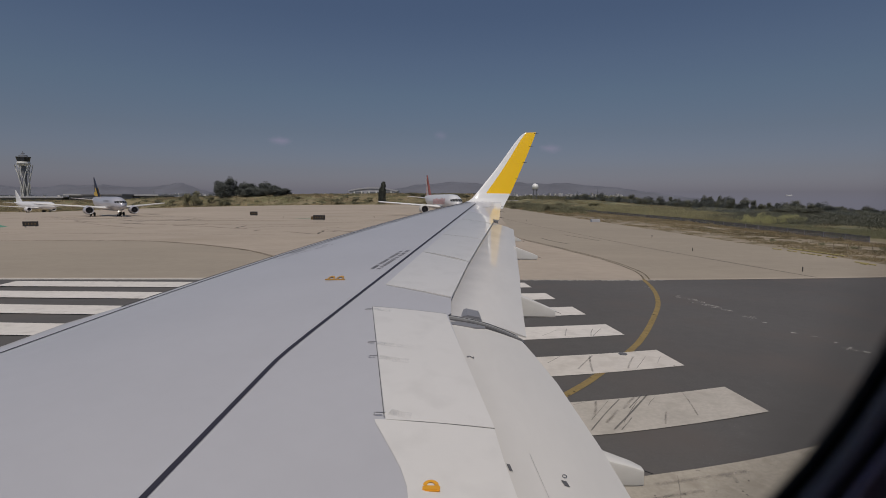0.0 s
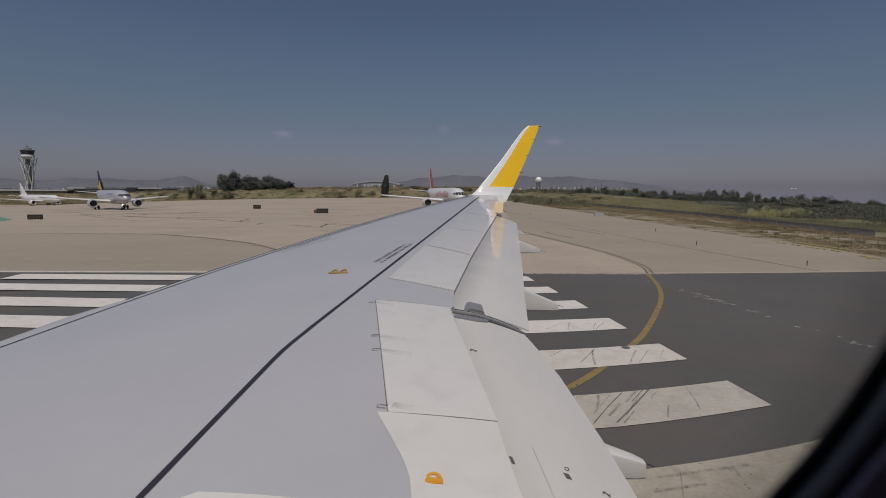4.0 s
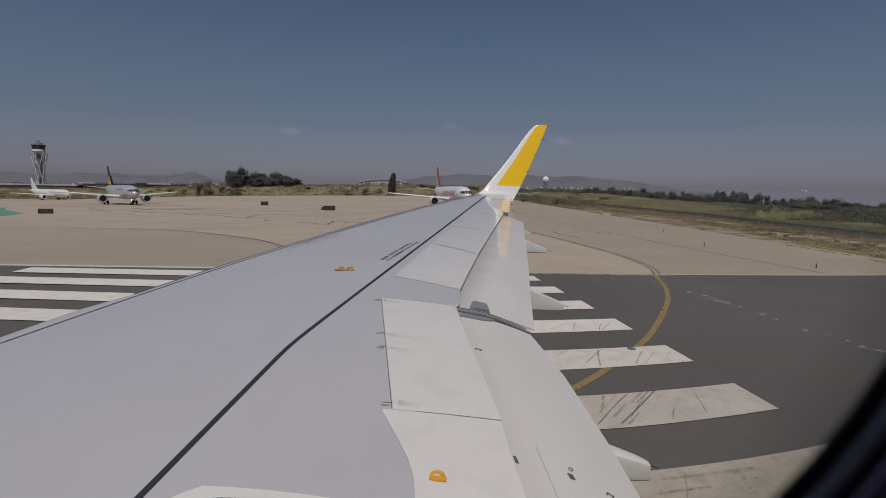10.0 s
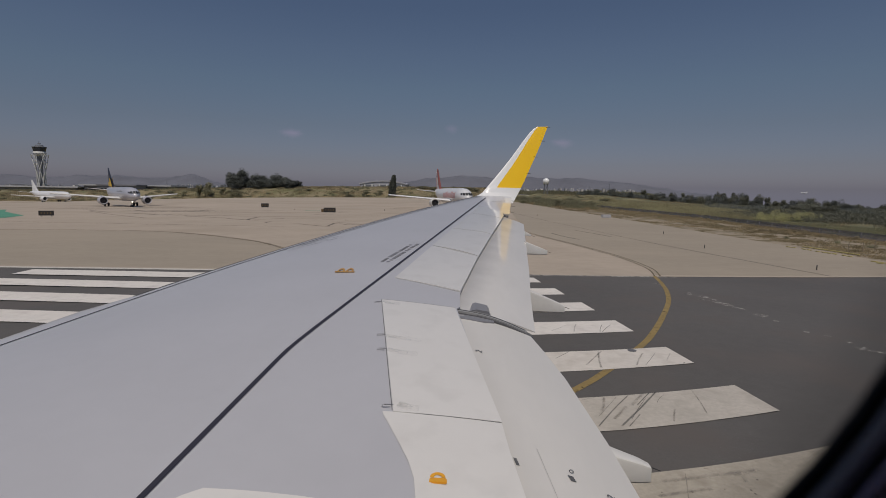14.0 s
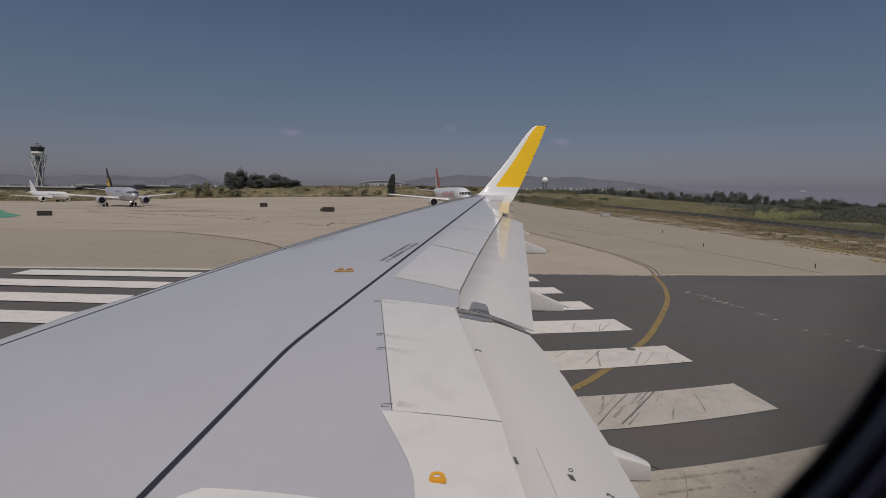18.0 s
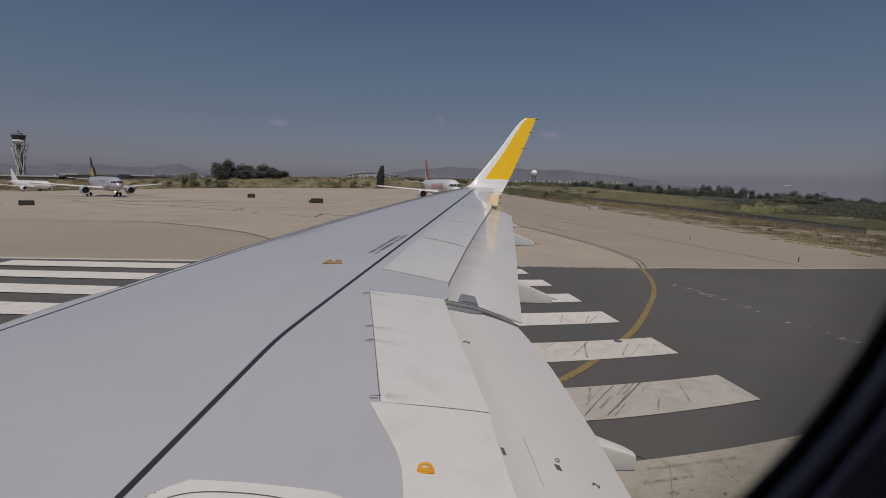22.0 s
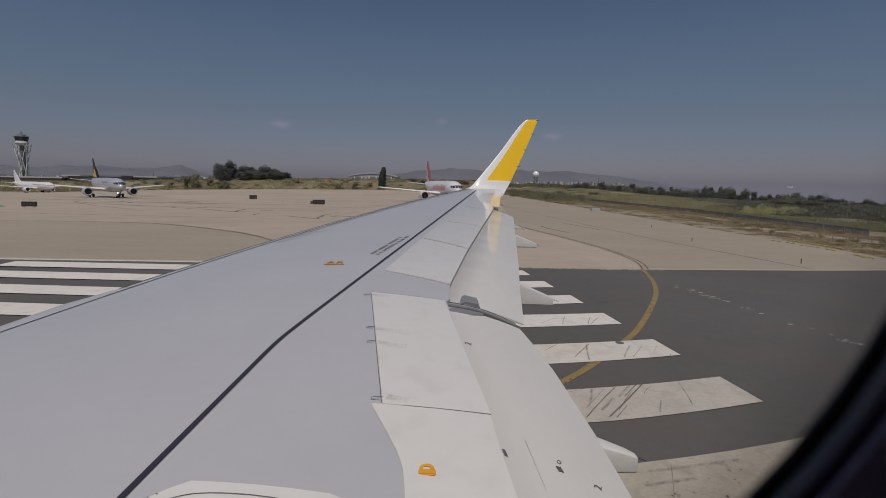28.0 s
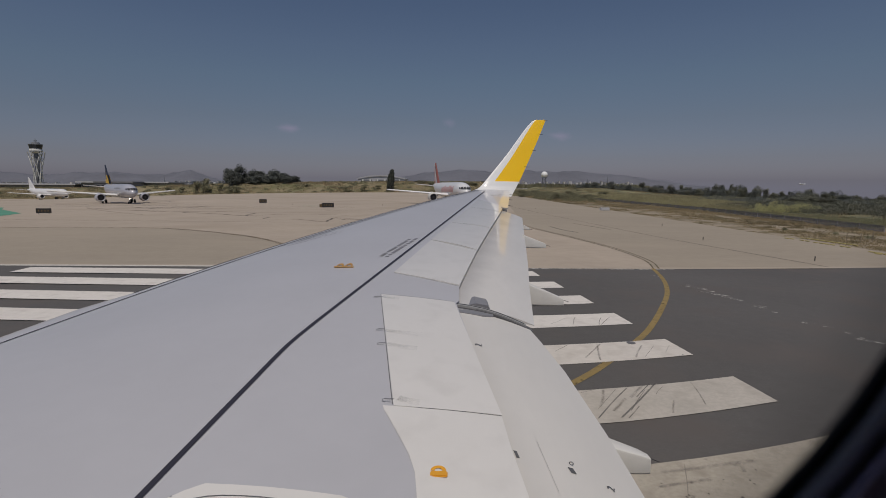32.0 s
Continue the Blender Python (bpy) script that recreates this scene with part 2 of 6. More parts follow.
M_NET = mat("fence_netting", (0.29, 0.27, 0.3), 0.85, var=0.25, scale=0.2)
M_NET.node_tree.nodes["Principled BSDF"].inputs["Alpha"].default_value = 0.5
M_POST = mat("galvanised_post", (0.3, 0.3, 0.29), 0.5, 0.3)
M_TOWERW = mat("tower_white_concrete", (0.62, 0.62, 0.6), 0.7, var=0.06)
M_TOWERD = mat("tower_shaft_grey", (0.17, 0.18, 0.2), 0.7)
M_GLASSD = mat("dark_glass", (0.03, 0.035, 0.045), 0.15, var=0.1)
M_ROOFD = mat("terminal_grey_roof", (0.2, 0.2, 0.22), 0.6, var=0.2, scale=0.05)
M_BLDG = mat("pale_building_wall", (0.6, 0.575, 0.56), 0.8, var=0.15, scale=0.01, isle=0.45)
M_ROOFP = mat("terminal_pale_roof", (0.46, 0.46, 0.48), 0.6, var=0.1, scale=0.05)
M_HANGAR = mat("hangar_pale_metal", (0.42, 0.42, 0.46), 0.6, var=0.08, scale=0.1)
# distance haze is put straight into the hills' base colour
M_MOUNT = mat("haze_tinted_hills", (0.138, 0.142, 0.168), 1.0, var=0.16, scale=0.004, fine=0.03)
M_SILVER = mat("silver_fuselage_paint", (0.5, 0.5, 0.55), 0.3, 0.15, var=0.03, coat=0.3)
M_AIRW = mat("airliner_white", (0.75, 0.75, 0.76), 0.3, var=0.02, coat=0.3)
M_AIRG = mat("airliner_wing_grey", (0.66, 0.65, 0.63), 0.4, var=0.04)
M_NAVY = mat("navy_paint", (0.025, 0.03, 0.055), 0.35)
M_GOLD = mat("gold_paint", (0.6, 0.38, 0.05), 0.4)
M_RED = mat("faded_red_paint", (0.4, 0.13, 0.11), 0.4)
M_PINK = mat("pale_red_lettering", (0.6, 0.36, 0.35), 0.4)
M_DARKM = mat("dark_fan", (0.03, 0.03, 0.035), 0.4, 0.5)
M_SIGN = mat("black_sign_face", (0.025, 0.023, 0.022), 0.6, var=0.2)
M_SIGNY = mat("sign_ochre", (0.13, 0.085, 0.035), 0.6)
M_BARY = mat("yellow_barrier_paint", (0.38, 0.32, 0.12), 0.7, var=0.15)


def edge_band(m, at, slope, y0, wide, col, much):
    """Adds a darker band along one edge of a panel, uneven and fading over its width."""
    n, l = m.node_tree.nodes, m.node_tree.links
    b = n["Principled BSDF"]
    old = b.inputs["Base Color"].links[0].from_socket
    tc = n.new("ShaderNodeTexCoord")
    sx = n.new("ShaderNodeSeparateXYZ")
    l.new(tc.outputs["Object"], sx.inputs[0])
    k = n.new("ShaderNodeMath")
    k.operation = "MULTIPLY_ADD"
    k.inputs[1].default_value, k.inputs[2].default_value = -slope, slope * y0 - at
    l.new(sx.outputs["Y"], k.inputs[0])
    d = n.new("ShaderNodeMath")
    d.operation = "ADD"
    l.new(sx.outputs["X"], d.inputs[0])
    l.new(k.outputs[0], d.inputs[1])
    nz = n.new("ShaderNodeTexNoise")
    nz.inputs["Scale"].default_value, nz.inputs["Detail"].default_value = 2.2, 5
    l.new(tc.outputs["Object"], nz.inputs["Vector"])
    w = n.new("ShaderNodeMath")
    w.operation = "MULTIPLY_ADD"
    w.inputs[1].default_value = wide * 0.9
    l.new(nz.outputs[0], w.inputs[0])
    l.new(d.outputs[0], w.inputs[2])
    r = n.new("ShaderNodeMapRange")
    r.interpolation_type = "SMOOTHSTEP"
    r.inputs["From Min"].default_value, r.inputs["From Max"].default_value = wide * 1.45, wide * 0.2
    r.inputs["To Max"].default_value = much
    l.new(w.outputs[0], r.inputs[0])
    mx = n.new("ShaderNodeMixRGB")
    mx.inputs[2].default_value = (*col, 1)
    l.new(r.outputs[0], mx.inputs[0])
    l.new(old, mx.inputs[1])
    l.new(mx.outputs[0], b.inputs["Base Color"])


M_FLAP_OUT = mat("outer_flap_paint", (0.71, 0.685, 0.65), 0.42, var=0.05, scale=1.5, fine=10, stretch=(1, 0.35, 1), coat=0.65)
edge_band(M_FLAP_OUT, 0.15, 0.197, 6.34, 0.42, (0.4, 0.385, 0.37), 0.75)
M_FLAP_IN = mat("inner_flap_paint", (0.675, 0.652, 0.618), 0.4, var=0.04, scale=1.5, fine=10, stretch=(1, 0.35, 1), coat=0.5)
edge_band(M_FLAP_IN, 0.08, -0.149, 5.76, 0.26, (0.5, 0.48, 0.455), 0.35)
M_SMEAR = mat("grease_smear", (0.6, 0.585, 0.56), 0.4, var=0.08, coat=1.0)


def broken(m, scale, lo, hi, much, turn, stretch):
    """Wears a paint or rubber mark through to what lies under it, in streaks along one direction."""
    n, l = m.node_tree.nodes, m.node_tree.links
    tc, mp, nz, r = n.new("ShaderNodeTexCoord"), n.new("ShaderNodeMapping"), n.new("ShaderNodeTexNoise"), n.new("ShaderNodeMapRange")
    mp.vector_type = "TEXTURE"
    mp.inputs["Rotation"].default_value = (0, 0, radians(turn))
    mp.inputs["Scale"].default_value = (stretch, 1, 1)
    nz.inputs["Scale"].default_value, nz.inputs["Detail"].default_value = scale, 5
    r.inputs["From Min"].default_value, r.inputs["From Max"].default_value, r.inputs["To Max"].default_value = lo, hi, much
    l.new(tc.outputs["Object"], mp.inputs[0])
    l.new(mp.outputs[0], nz.inputs["Vector"])
    l.new(nz.outputs[0], r.inputs[0])
    l.new(r.outputs[0], n["Principled BSDF"].inputs["Alpha"])


def feathered(m, ends):
    """Fades a mark out towards its two long edges, and at its ends where asked."""
    n, l = m.node_tree.nodes, m.node_tree.links
    b = n["Principled BSDF"]
    old = b.inputs["Alpha"].links[0].from_socket
    tc, sp = n.new("ShaderNodeTexCoord"), n.new("ShaderNodeSeparateXYZ")
    l.new(tc.outputs["UV"], sp.inputs[0])
    for axis, use, wide in (("Y", True, 0.5), ("X", ends, 0.1)):
        if use:
            pp, mr, mu = n.new("ShaderNodeMath"), n.new("ShaderNodeMapRange"), n.new("ShaderNodeMath")
            pp.operation, mu.operation = "PINGPONG", "MULTIPLY"
            pp.inputs[1].default_value = 0.5
            mr.interpolation_type = "SMOOTHSTEP"
            mr.inputs["From Max"].default_value = wide
            l.new(sp.outputs[axis], pp.inputs[0])
            l.new(pp.outputs[0], mr.inputs[0])
            l.new(mr.outputs[0], mu.inputs[0])
            l.new(old, mu.inputs[1])
            old = mu.outputs[0]
    l.new(old, b.inputs["Alpha"])


broken(M_SCUFF, 14, 0.28, 0.52, 0.8, 52, 12)
broken(M_FAINT, 7, 0.25, 0.7, 0.6, 60, 3)
broken(M_SMEAR, 9, 0.3, 0.62, 0.1, 0, 4)
broken(M_CRACK, 1.6, 0.22, 0.5, 1.0, 0, 3)
broken(M_TAXI, 5, 0.12, 0.42, 0.95, 0, 1)
broken(M_TAXIOLD, 1.2, 0.25, 0.55, 0.9, 0, 2)
M_TYRE = mat("dark_tyre_film", (0.1, 0.09, 0.08), 0.85, var=0.3, scale=0.5, fine=4)
broken(M_TYRE, 0.9, 0.2, 0.5, 1.0, 0, 3)
for m_ in (M_TYRE, M_SCUFF, M_FAINT):
    feathered(m_, True)
M_FLECK = mat("old_white_paint", (0.5, 0.475, 0.44), 0.85, var=0.2, scale=2, fine=9)
broken(M_FLECK, 9, 0.36, 0.58, 0.8, -60, 3)
lamp_m = bpy.data.materials.new("landing_lamp_glow")
lamp_m.use_nodes = True
lamp_m.node_tree.nodes["Principled BSDF"].inputs["Emission Color"].default_value = (1, 0.95, 0.8, 1)
lamp_m.node_tree.nodes["Principled BSDF"].inputs["Emission Strength"].default_value = 3.0


# ---- building helpers ----
def link(name, bm, material, parent=None, label="", smooth=False):
    me = bpy.data.meshes.new(name)
    bm.normal_update()
    if smooth:
        for e in bm.edges:
            e.smooth = len(e.link_faces) == 2 and e.calc_face_angle(0) < 0.55
    bm.to_mesh(me)
    bm.free()
    for mm in (material if isinstance(material, (list, tuple)) else [material]):
        me.materials.append(mm)
    if smooth:
        for p in me.polygons:
            p.use_smooth = True
    ob = new(name, me)
    ob.parent = parent
    if label:
        tagged(ob, label)
    return ob


def part(name, bm, material, parent, label="", smooth=False):
    return link(name, bm, material, parent, label, smooth)


def thing(name, label, category, group="", kind="", at=None):
    ob = new(name)
    ob.empty_display_size = 0.2
    if at is not None:
        ob.matrix_world = at
    return tagged(ob, label, category, group, kind)


def faces(bm, pts, quads):
    vs = [bm.verts.new(p) for p in pts]
    for q in quads:
        bm.faces.new([vs[i] for i in q])
    return vs


def box(bm, x0, x1, y0, y1, z0, z1):
    faces(bm, [(x, y, z) for z in (z0, z1) for y in (y0, y1) for x in (x0, x1)],
          [(0, 2, 3, 1), (4, 5, 7, 6), (0, 1, 5, 4), (1, 3, 7, 5), (3, 2, 6, 7), (2, 0, 4, 6)])
    return bm


def loft(bm, rings, closed=True, caps=True):
    """Joins rings of equal length into a skin."""
    rows = [[bm.verts.new(p) for p in r] for r in rings]
    n = len(rows[0])
    for a, b in zip(rows, rows[1:]):
        for i in range(n if closed else n - 1):
            j = (i + 1) % n
            bm.faces.new((a[i], a[j], b[j], b[i]))
    if caps and closed:
        bm.faces.new(list(reversed(rows[0])))
        bm.faces.new(rows[-1])
    return bm


def fixed(bm):
    bmesh.ops.recalc_face_normals(bm, faces=bm.faces)
    return bm


def tube(bm, a, b, r0, r1=None, n=8):
    a, b = Vector(a), Vector(b)
    r1 = r0 if r1 is None else r1
    q = (b - a).to_track_quat("Z", "Y").to_matrix()
    ring = lambda c, r: [c + q @ Vector((r * math.cos(2 * math.pi * i / n), r * math.sin(2 * math.pi * i / n), 0)) for i in range(n)]
    return loft(bm, [ring(a, r0), ring(b, r1)])


def lathe(bm, prof, n=20, axis="x", caps=True):
    """Turns (along, radius) pairs round an axis."""
    rings = []
    for s, r in prof:
        ring = []
        for i in range(n):
            a = 2 * math.pi * i / n
            c, d = r * math.cos(a), r * math.sin(a)
            ring.append((s, c, d) if axis == "x" else (c, d, s))
        rings.append(ring)
    return loft(bm, rings, caps=caps)


# ---- ground ----
def gz(x, y=0.0):
    """The field falls away gently to both sides."""
    a = abs(x)
    return -9e-5 * a * a if a < 260 else -9e-5 * 260 * 260 - (0.026 if x > 0 else 0.007) * (a - 260)


def berm(x, y):
    """A low overgrown bank beyond the apron."""
    f = min(1, max(0, (y - 345) / 34))
    g = min(1, max(0, (52 - x) / 14)) if x < 56 else 0.0
    return 7.0 * f * f * (3 - 2 * f) * g


def thicket(x, y):
    """Uneven overgrown ground behind the fence, rising with distance."""
    if x < 57:
        return 0.0
    f = min(1, (x - 57) / 16)
    g = min(1, max(0, (y - 190) / 170))
    lump = 0.75 + 0.9 * noise.noise((x * 0.05, y * 0.035, 1.5)) + 0.5 * noise.noise((x * 0.16, y * 0.12, 4.5))
    side = min(1, max(0, (0.5 - x / max(y, 1)) / 0.2))
    return f * (3.0 * g * g * (3 - 2 * g) * side + max(0.05, lump) * (0.5 + 0.5 * g))


def lerp(pairs, y):
    for (a, va), (b, vb) in zip(pairs, pairs[1:]):
        if y <= b:
            return va + (vb - va) * (y - a) / (b - a)
    return pairs[-1][1] + (pairs[-1][1] - pairs[-2][1]) * (y - pairs[-1][0]) / (pairs[-1][0] - pairs[-2][0])


def steps(a, b, n):
    return [a + (b - a) * i / n for i in range(n + 1)]


def sheet(name, xs, ys, dz, material, label="", category="", kind="structure", wob=0.0):
    bm = bmesh.new()
    rows = []
    for y in ys:
        rows.append([bm.verts.new((x, y, gz(x, y) + dz)) for x in xs])
    for a, b in zip(rows, rows[1:]):
        for i in range(len(xs) - 1):
            bm.faces.new((a[i], a[i + 1], b[i + 1], b[i]))
    ob = link(name, bm, material)
    return tagged(ob, label, category, "", kind)


def ribbon(name, pts, width, dz, material, parent=None, label="", sub=10):
    """A painted line through points on the ground, smoothly curved."""
    P = [Vector((p[0], p[1], 0)) for p in pts]
    line = []
    for i in range(len(P) - 1):
        p0, p1, p2, p3 = P[max(i - 1, 0)], P[i], P[i + 1], P[min(i + 2, len(P) - 1)]
        for k in range(sub):
            t = k / sub
            line.append(0.5 * ((2 * p1) + (p2 - p0) * t + (2 * p0 - 5 * p1 + 4 * p2 - p3) * t * t + (3 * p1 - p0 - 3 * p2 + p3) * t ** 3))
    line.append(P[-1])
    bm = bmesh.new()
    L, R = [], []
    for i, p in enumerate(line):
        d = (line[min(i + 1, len(line) - 1)] - line[max(i - 1, 0)]).normalized()
        s = Vector((-d.y, d.x, 0)) * width / 2
        for lst, q in ((L, p + s), (R, p - s)):
            lst.append(bm.verts.new((q.x, q.y, gz(q.x, q.y) + dz)))
    uv = bm.loops.layers.uv.new("across")
    for i in range(len(line) - 1):
        fc = bm.faces.new((R[i], R[i + 1], L[i + 1], L[i]))
        for lp, q in zip(fc.loops, ((i, 0), (i + 1, 0), (i + 1, 1), (i, 1))):
            lp[uv].uv = (q[0] / (len(line) - 1), q[1])
    return link(name, bm, material, parent, label)


FAR = [-4800, -3000, -1800, -1000, -600, -400] + steps(-300, 300, 40) + [400, 600, 1000, 1800, 3000, 4800]
ground = sheet("ground", FAR, [-400, -200, -100, 0, 30, 60, 100, 150, 200, 260, 340, 420, 600, 1000, 1800, 3000, 4900], -0.06, M_SOIL,
               "dry summer grassland round the airfield", "ground")
apron = sheet("apron", steps(-330, 33.2, 45), [-60, -20, 0, 20, 40, 70, 110, 170, 240, 300, 342], 0.0, M_CONCRETE, "pale worn concrete taxiway apron with stains", "apron")


def edge_y(x):
    """The runway's edge, which swings away past the turn-off."""
    return 29.0 + (0.004 * (x - 6) ** 2 if x > 6 else 0.0)


bm = bmesh.new()
rx = steps(-120, 60, 72)
rows = [[bm.verts.new((x, -40 + (edge_y(x) + 40) * k / 10, gz(x) + 0.012)) for x in rx] for k in range(11)]
for a_, b_ in zip(rows, rows[1:]):
    for k in range(len(rx) - 1):
        bm.faces.new((a_[k], a_[k + 1], b_[k + 1], b_[k]))
runway = tagged(link("runway", bm, M_ASPHALT), "dark grey asphalt runway surface", "runway", "", "structure")
# older, greyer concrete between the runway and the curved guide line
M_SHOULDER = mat("grey_shoulder_concrete", (0.337, 0.289, 0.228), 0.9, var=0.1, scale=0.05, fine=0.5, stretch=(0.5, 1, 1), stain=(0.362, 0.306, 0.242), bump=0.1, micro=(1.4, 0.03))
SHOULDER = [(-120, 52.0), (-90, 52.5), (-48.6, 55.2), (-40.2, 55.6), (-29.9, 54.0), (-19.0, 46.8), (-13.2, 40.2), (-9, 33), (-7.2, 29.7)]
bm = bmesh.new()
rows = []
for x in steps(-120, -7.2, 70):
    far_ = lerp(SHOULDER, x)
    rows.append([bm.verts.new((x, 29.4 + (far_ - 29.4) * k / 8, gz(x) + 0.008)) for k in range(9)])
for a_, b_ in zip(rows, rows[1:]):
    for k in range(8):
        bm.faces.new((a_[k], b_[k], b_[k + 1], a_[k + 1]))
tagged(link("shoulder", bm, M_SHOULDER), "greyer worn concrete shoulder beside the runway", "shoulder", "", "structure")
TURN = [(29.4, 12.1), (32.8, 12.85), (39, 12.75), (47.8, 11.4), (57.8, 9.5), (66, 9.0), (80, 11), (120, 14.4), (200, 13), (342, 12)]
bm = bmesh.new()
rows = []
for y in steps(29.5, 69.5, 40) + steps(74, 342, 40):
    xl = lerp(TURN, y)
    xs_ = [xl + (33.15 - xl) * k / 12 for k in range(13)]
    rows.append([bm.verts.new((x, max(y, edge_y(x) + 0.5 + 0.001 * y), gz(x) + 0.008)) for x in xs_])
for a_, b_ in zip(rows, rows[1:]):
    for k in range(12):
        bm.faces.new((a_[k], a_[k + 1], b_[k + 1], b_[k]))
tagged(link("shoulder", bm, M_SHOULDER), "greyer worn concrete shoulder inside the turn-off", "shoulder", "", "structure")
bm = bmesh.new()
bx = steps(-420, 52, 90)
rows = [[bm.verts.new((x, y, gz(x) - 0.05 + berm(x, y) + 0.35 * noise.noise((x * 0.05, y * 0.05, 0)) * min(1, (y - 344) / 8))) for x in bx] for y in (344, 349, 354, 359, 364, 369, 374, 380, 392, 410, 440)]
for a_, b_ in zip(rows, rows[1:]):
    for k in range(len(bx) - 1):
        bm.faces.new((a_[k], a_[k + 1], b_[k + 1], b_[k]))
tagged(link("bank", bm, M_SOIL, smooth=True), "low overgrown bank beyond the apron", "bank", "", "structure")
bm = bmesh.new()
tx_, ty_ = steps(57, 300, 120), steps(58, 440, 150)
rows = [[bm.verts.new((x, y, gz(x) - 0.04 + thicket(x, y))) for x in tx_] for y in ty_]
for a_, b_ in zip(rows, rows[1:]):
    for k in range(len(tx_) - 1):
        bm.faces.new((a_[k], a_[k + 1], b_[k + 1], b_[k]))
tagged(link("thicket", bm, M_THICKET, smooth=True), "overgrown olive scrubland behind the fence", "scrubland", "", "structure")
verge = sheet("verge", steps(33.2, 52, 4), [29.15, 45, 70, 110, 170, 260, 342], -0.02, M_DIRT, "sandy verge with dry grass along the apron", "verge")
edge_line = tagged(ribbon("runway_edge_line", [(-120, 29.0), (-20, 28.95), (3, 28.87)], 0.42, 0.02, M_STRIPEDGE), "thin faded white runway edge line", "line", "", "structure")
tagged(ribbon("runway_edge_line", [(3, 28.87), (8, 28.9), (13, 29.05)], 0.3, 0.02, M_FLECK), "worn end of the white runway edge line", "line", "", "structure")
edge_strip = tagged(ribbon("concrete_edge_strip", [(x, edge_y(x) + 0.3) for x in (-120, -60, -20, 0, 6, 12, 18, 26, 34)], 0.45, 0.016, M_CONCRETE),
                    "pale concrete strip along the runway edge", "strip", "", "structure")

# threshold stripes about 1.5 m wide, running along x and swinging slightly at their ends
for i in range(8):
    bm = bmesh.new()
    xr, yr = 4.7 + 0.58 * i - 0.024 * i * i + (0.12 if i == 4 else 0.15 if i == 5 else 0.0), (27.92, 24.83, 21.68, 18.62, 15.4, 12.3, 9.28, 6.3)[i]
    swing = (0.12, 0.15, 0.2, 0.21, 0.26, 0.31, 0.35, 0.38)[i]

    def bow(x):
        return swing / 18 * max(0, x + 2) ** 2 + ((0.012, 0.03, 0.048, 0.054)[min(i, 3)] * (-2 - x) if x < -2 else 0.0)
    rows = []
    for k in range(31):
        x = -23.25 + 0.35 * i + (xr + 23.25 - 0.35 * i) * k / 30
        top = yr + bow(x) - bow(xr)
        rows.append((bm.verts.new((x + 0.17, top - 1.48 - min(0.14, 0.035 * (xr - x)), 0.026)), bm.verts.new((x, top, 0.026))))
    for (a_, b_), (c_, d_) in zip(rows, rows[1:]):
        bm.faces.new((a_, c_, d_, b_))
    tagged(link("threshold_stripe", bm, (M_STRIPE, M_STRIPE3, M_STRIPE1, M_STRIPE2)[max(0, min(3, i - 3))]), "worn white painted runway threshold stripe", "stripe", "threshold stripes", "structure")

# painted guide lines, tar joints and tyre marks
tagged(ribbon("taxi_line_on_asphalt", [(11.9, 29.25), (11.3, 26.75), (10.62, 24.5), (9.68, 22.12), (8.43, 19.63), (7.17, 17.32), (6.1, 15.6), (4.2, 13.1), (3.02, 11.75), (0.0, 8.6)], 0.21, 0.021, M_TAXI),
       "faded yellow taxi guide line curving over asphalt", "line", "", "structure")
for off in (-0.16, 0.16):
    tagged(ribbon("worn_taxi_line", [(6.5, 85), (8.1 + off, 69.3), (9.5 + off, 57.8), (11.4 + off, 47.8), (12.75 + off, 39.0), (12.85 + off, 32.8), (12.1 + off, 29.3)], 0.1, 0.02, M_TAXIOLD),
           "worn dark double taxi guide line on concrete", "line", "", "structure")
    tagged(ribbon("worn_taxi_line", [(-90, 52.5 + off), (-48.6, 55.2 + off), (-40.2, 55.6 + off), (-29.9, 54.0 + off), (-19.0, 46.8 + off), (-13.2, 40.2 + off), (-9, 33 + off)], 0.13, 0.02, M_TAXIOLD),
           "worn dark double taxi guide line on concrete", "line", "", "structure")
tagged(ribbon("tar_joint", [(14.4, 120), (16.2, 90.8), (19.2, 56.7), (20.4, 45.9), (23.0, 30.6)], 0.12, 0.018, M_CRACK), "dark tar joint across the concrete", "joint", "", "structure")
for pts, w in (([(-16.9, 74.3), (-12, 70), (-5, 66.5)], 0.25), ([(-42.2, 91.7), (-36, 88), (-24, 87.5)], 0.35), ([(-75, 72), (-44.4, 66.5), (-20, 64)], 0.18),
               ([(-60, 106), (-40, 104), (-18, 106)], 0.4), ([(-100, 122), (-80, 119), (-55, 121)], 0.6), ([(-30, 78), (-24, 82), (-15, 79)], 0.22),
               ([(16, 66), (17.2, 60), (18, 56)], 0.18), ([(12, 60), (12.4, 56), (13.4, 52)], 0.2), ([(-62, 112), (-42, 113), (-20, 110)], 0.35), ([(-110, 128), (-86, 131), (-60, 127)], 0.5), ([(-90, 119), (-77, 113), (-60, 106), (-45, 104)], 0.4), ([(-76, 106.5), (-62, 92), (-47, 79)], 0.22),
               ([(-70, 104.5), (-56.7, 103.4), (-40, 103)], 0.5), ([(-64, 97), (-52, 92), (-40, 88)], 0.35), ([(-66, 110), (-58, 108.5), (-50, 109)], 0.7), ([(-26, 97), (-20, 95), (-12, 98)], 0.25)):
    tagged(ribbon("tyre_mark", pts, w * 1.5, 0.014, M_TYRE), "dark tyre mark on pale concrete", "tyre mark", "tyre marks", "structure")
rnd = random.Random(5)


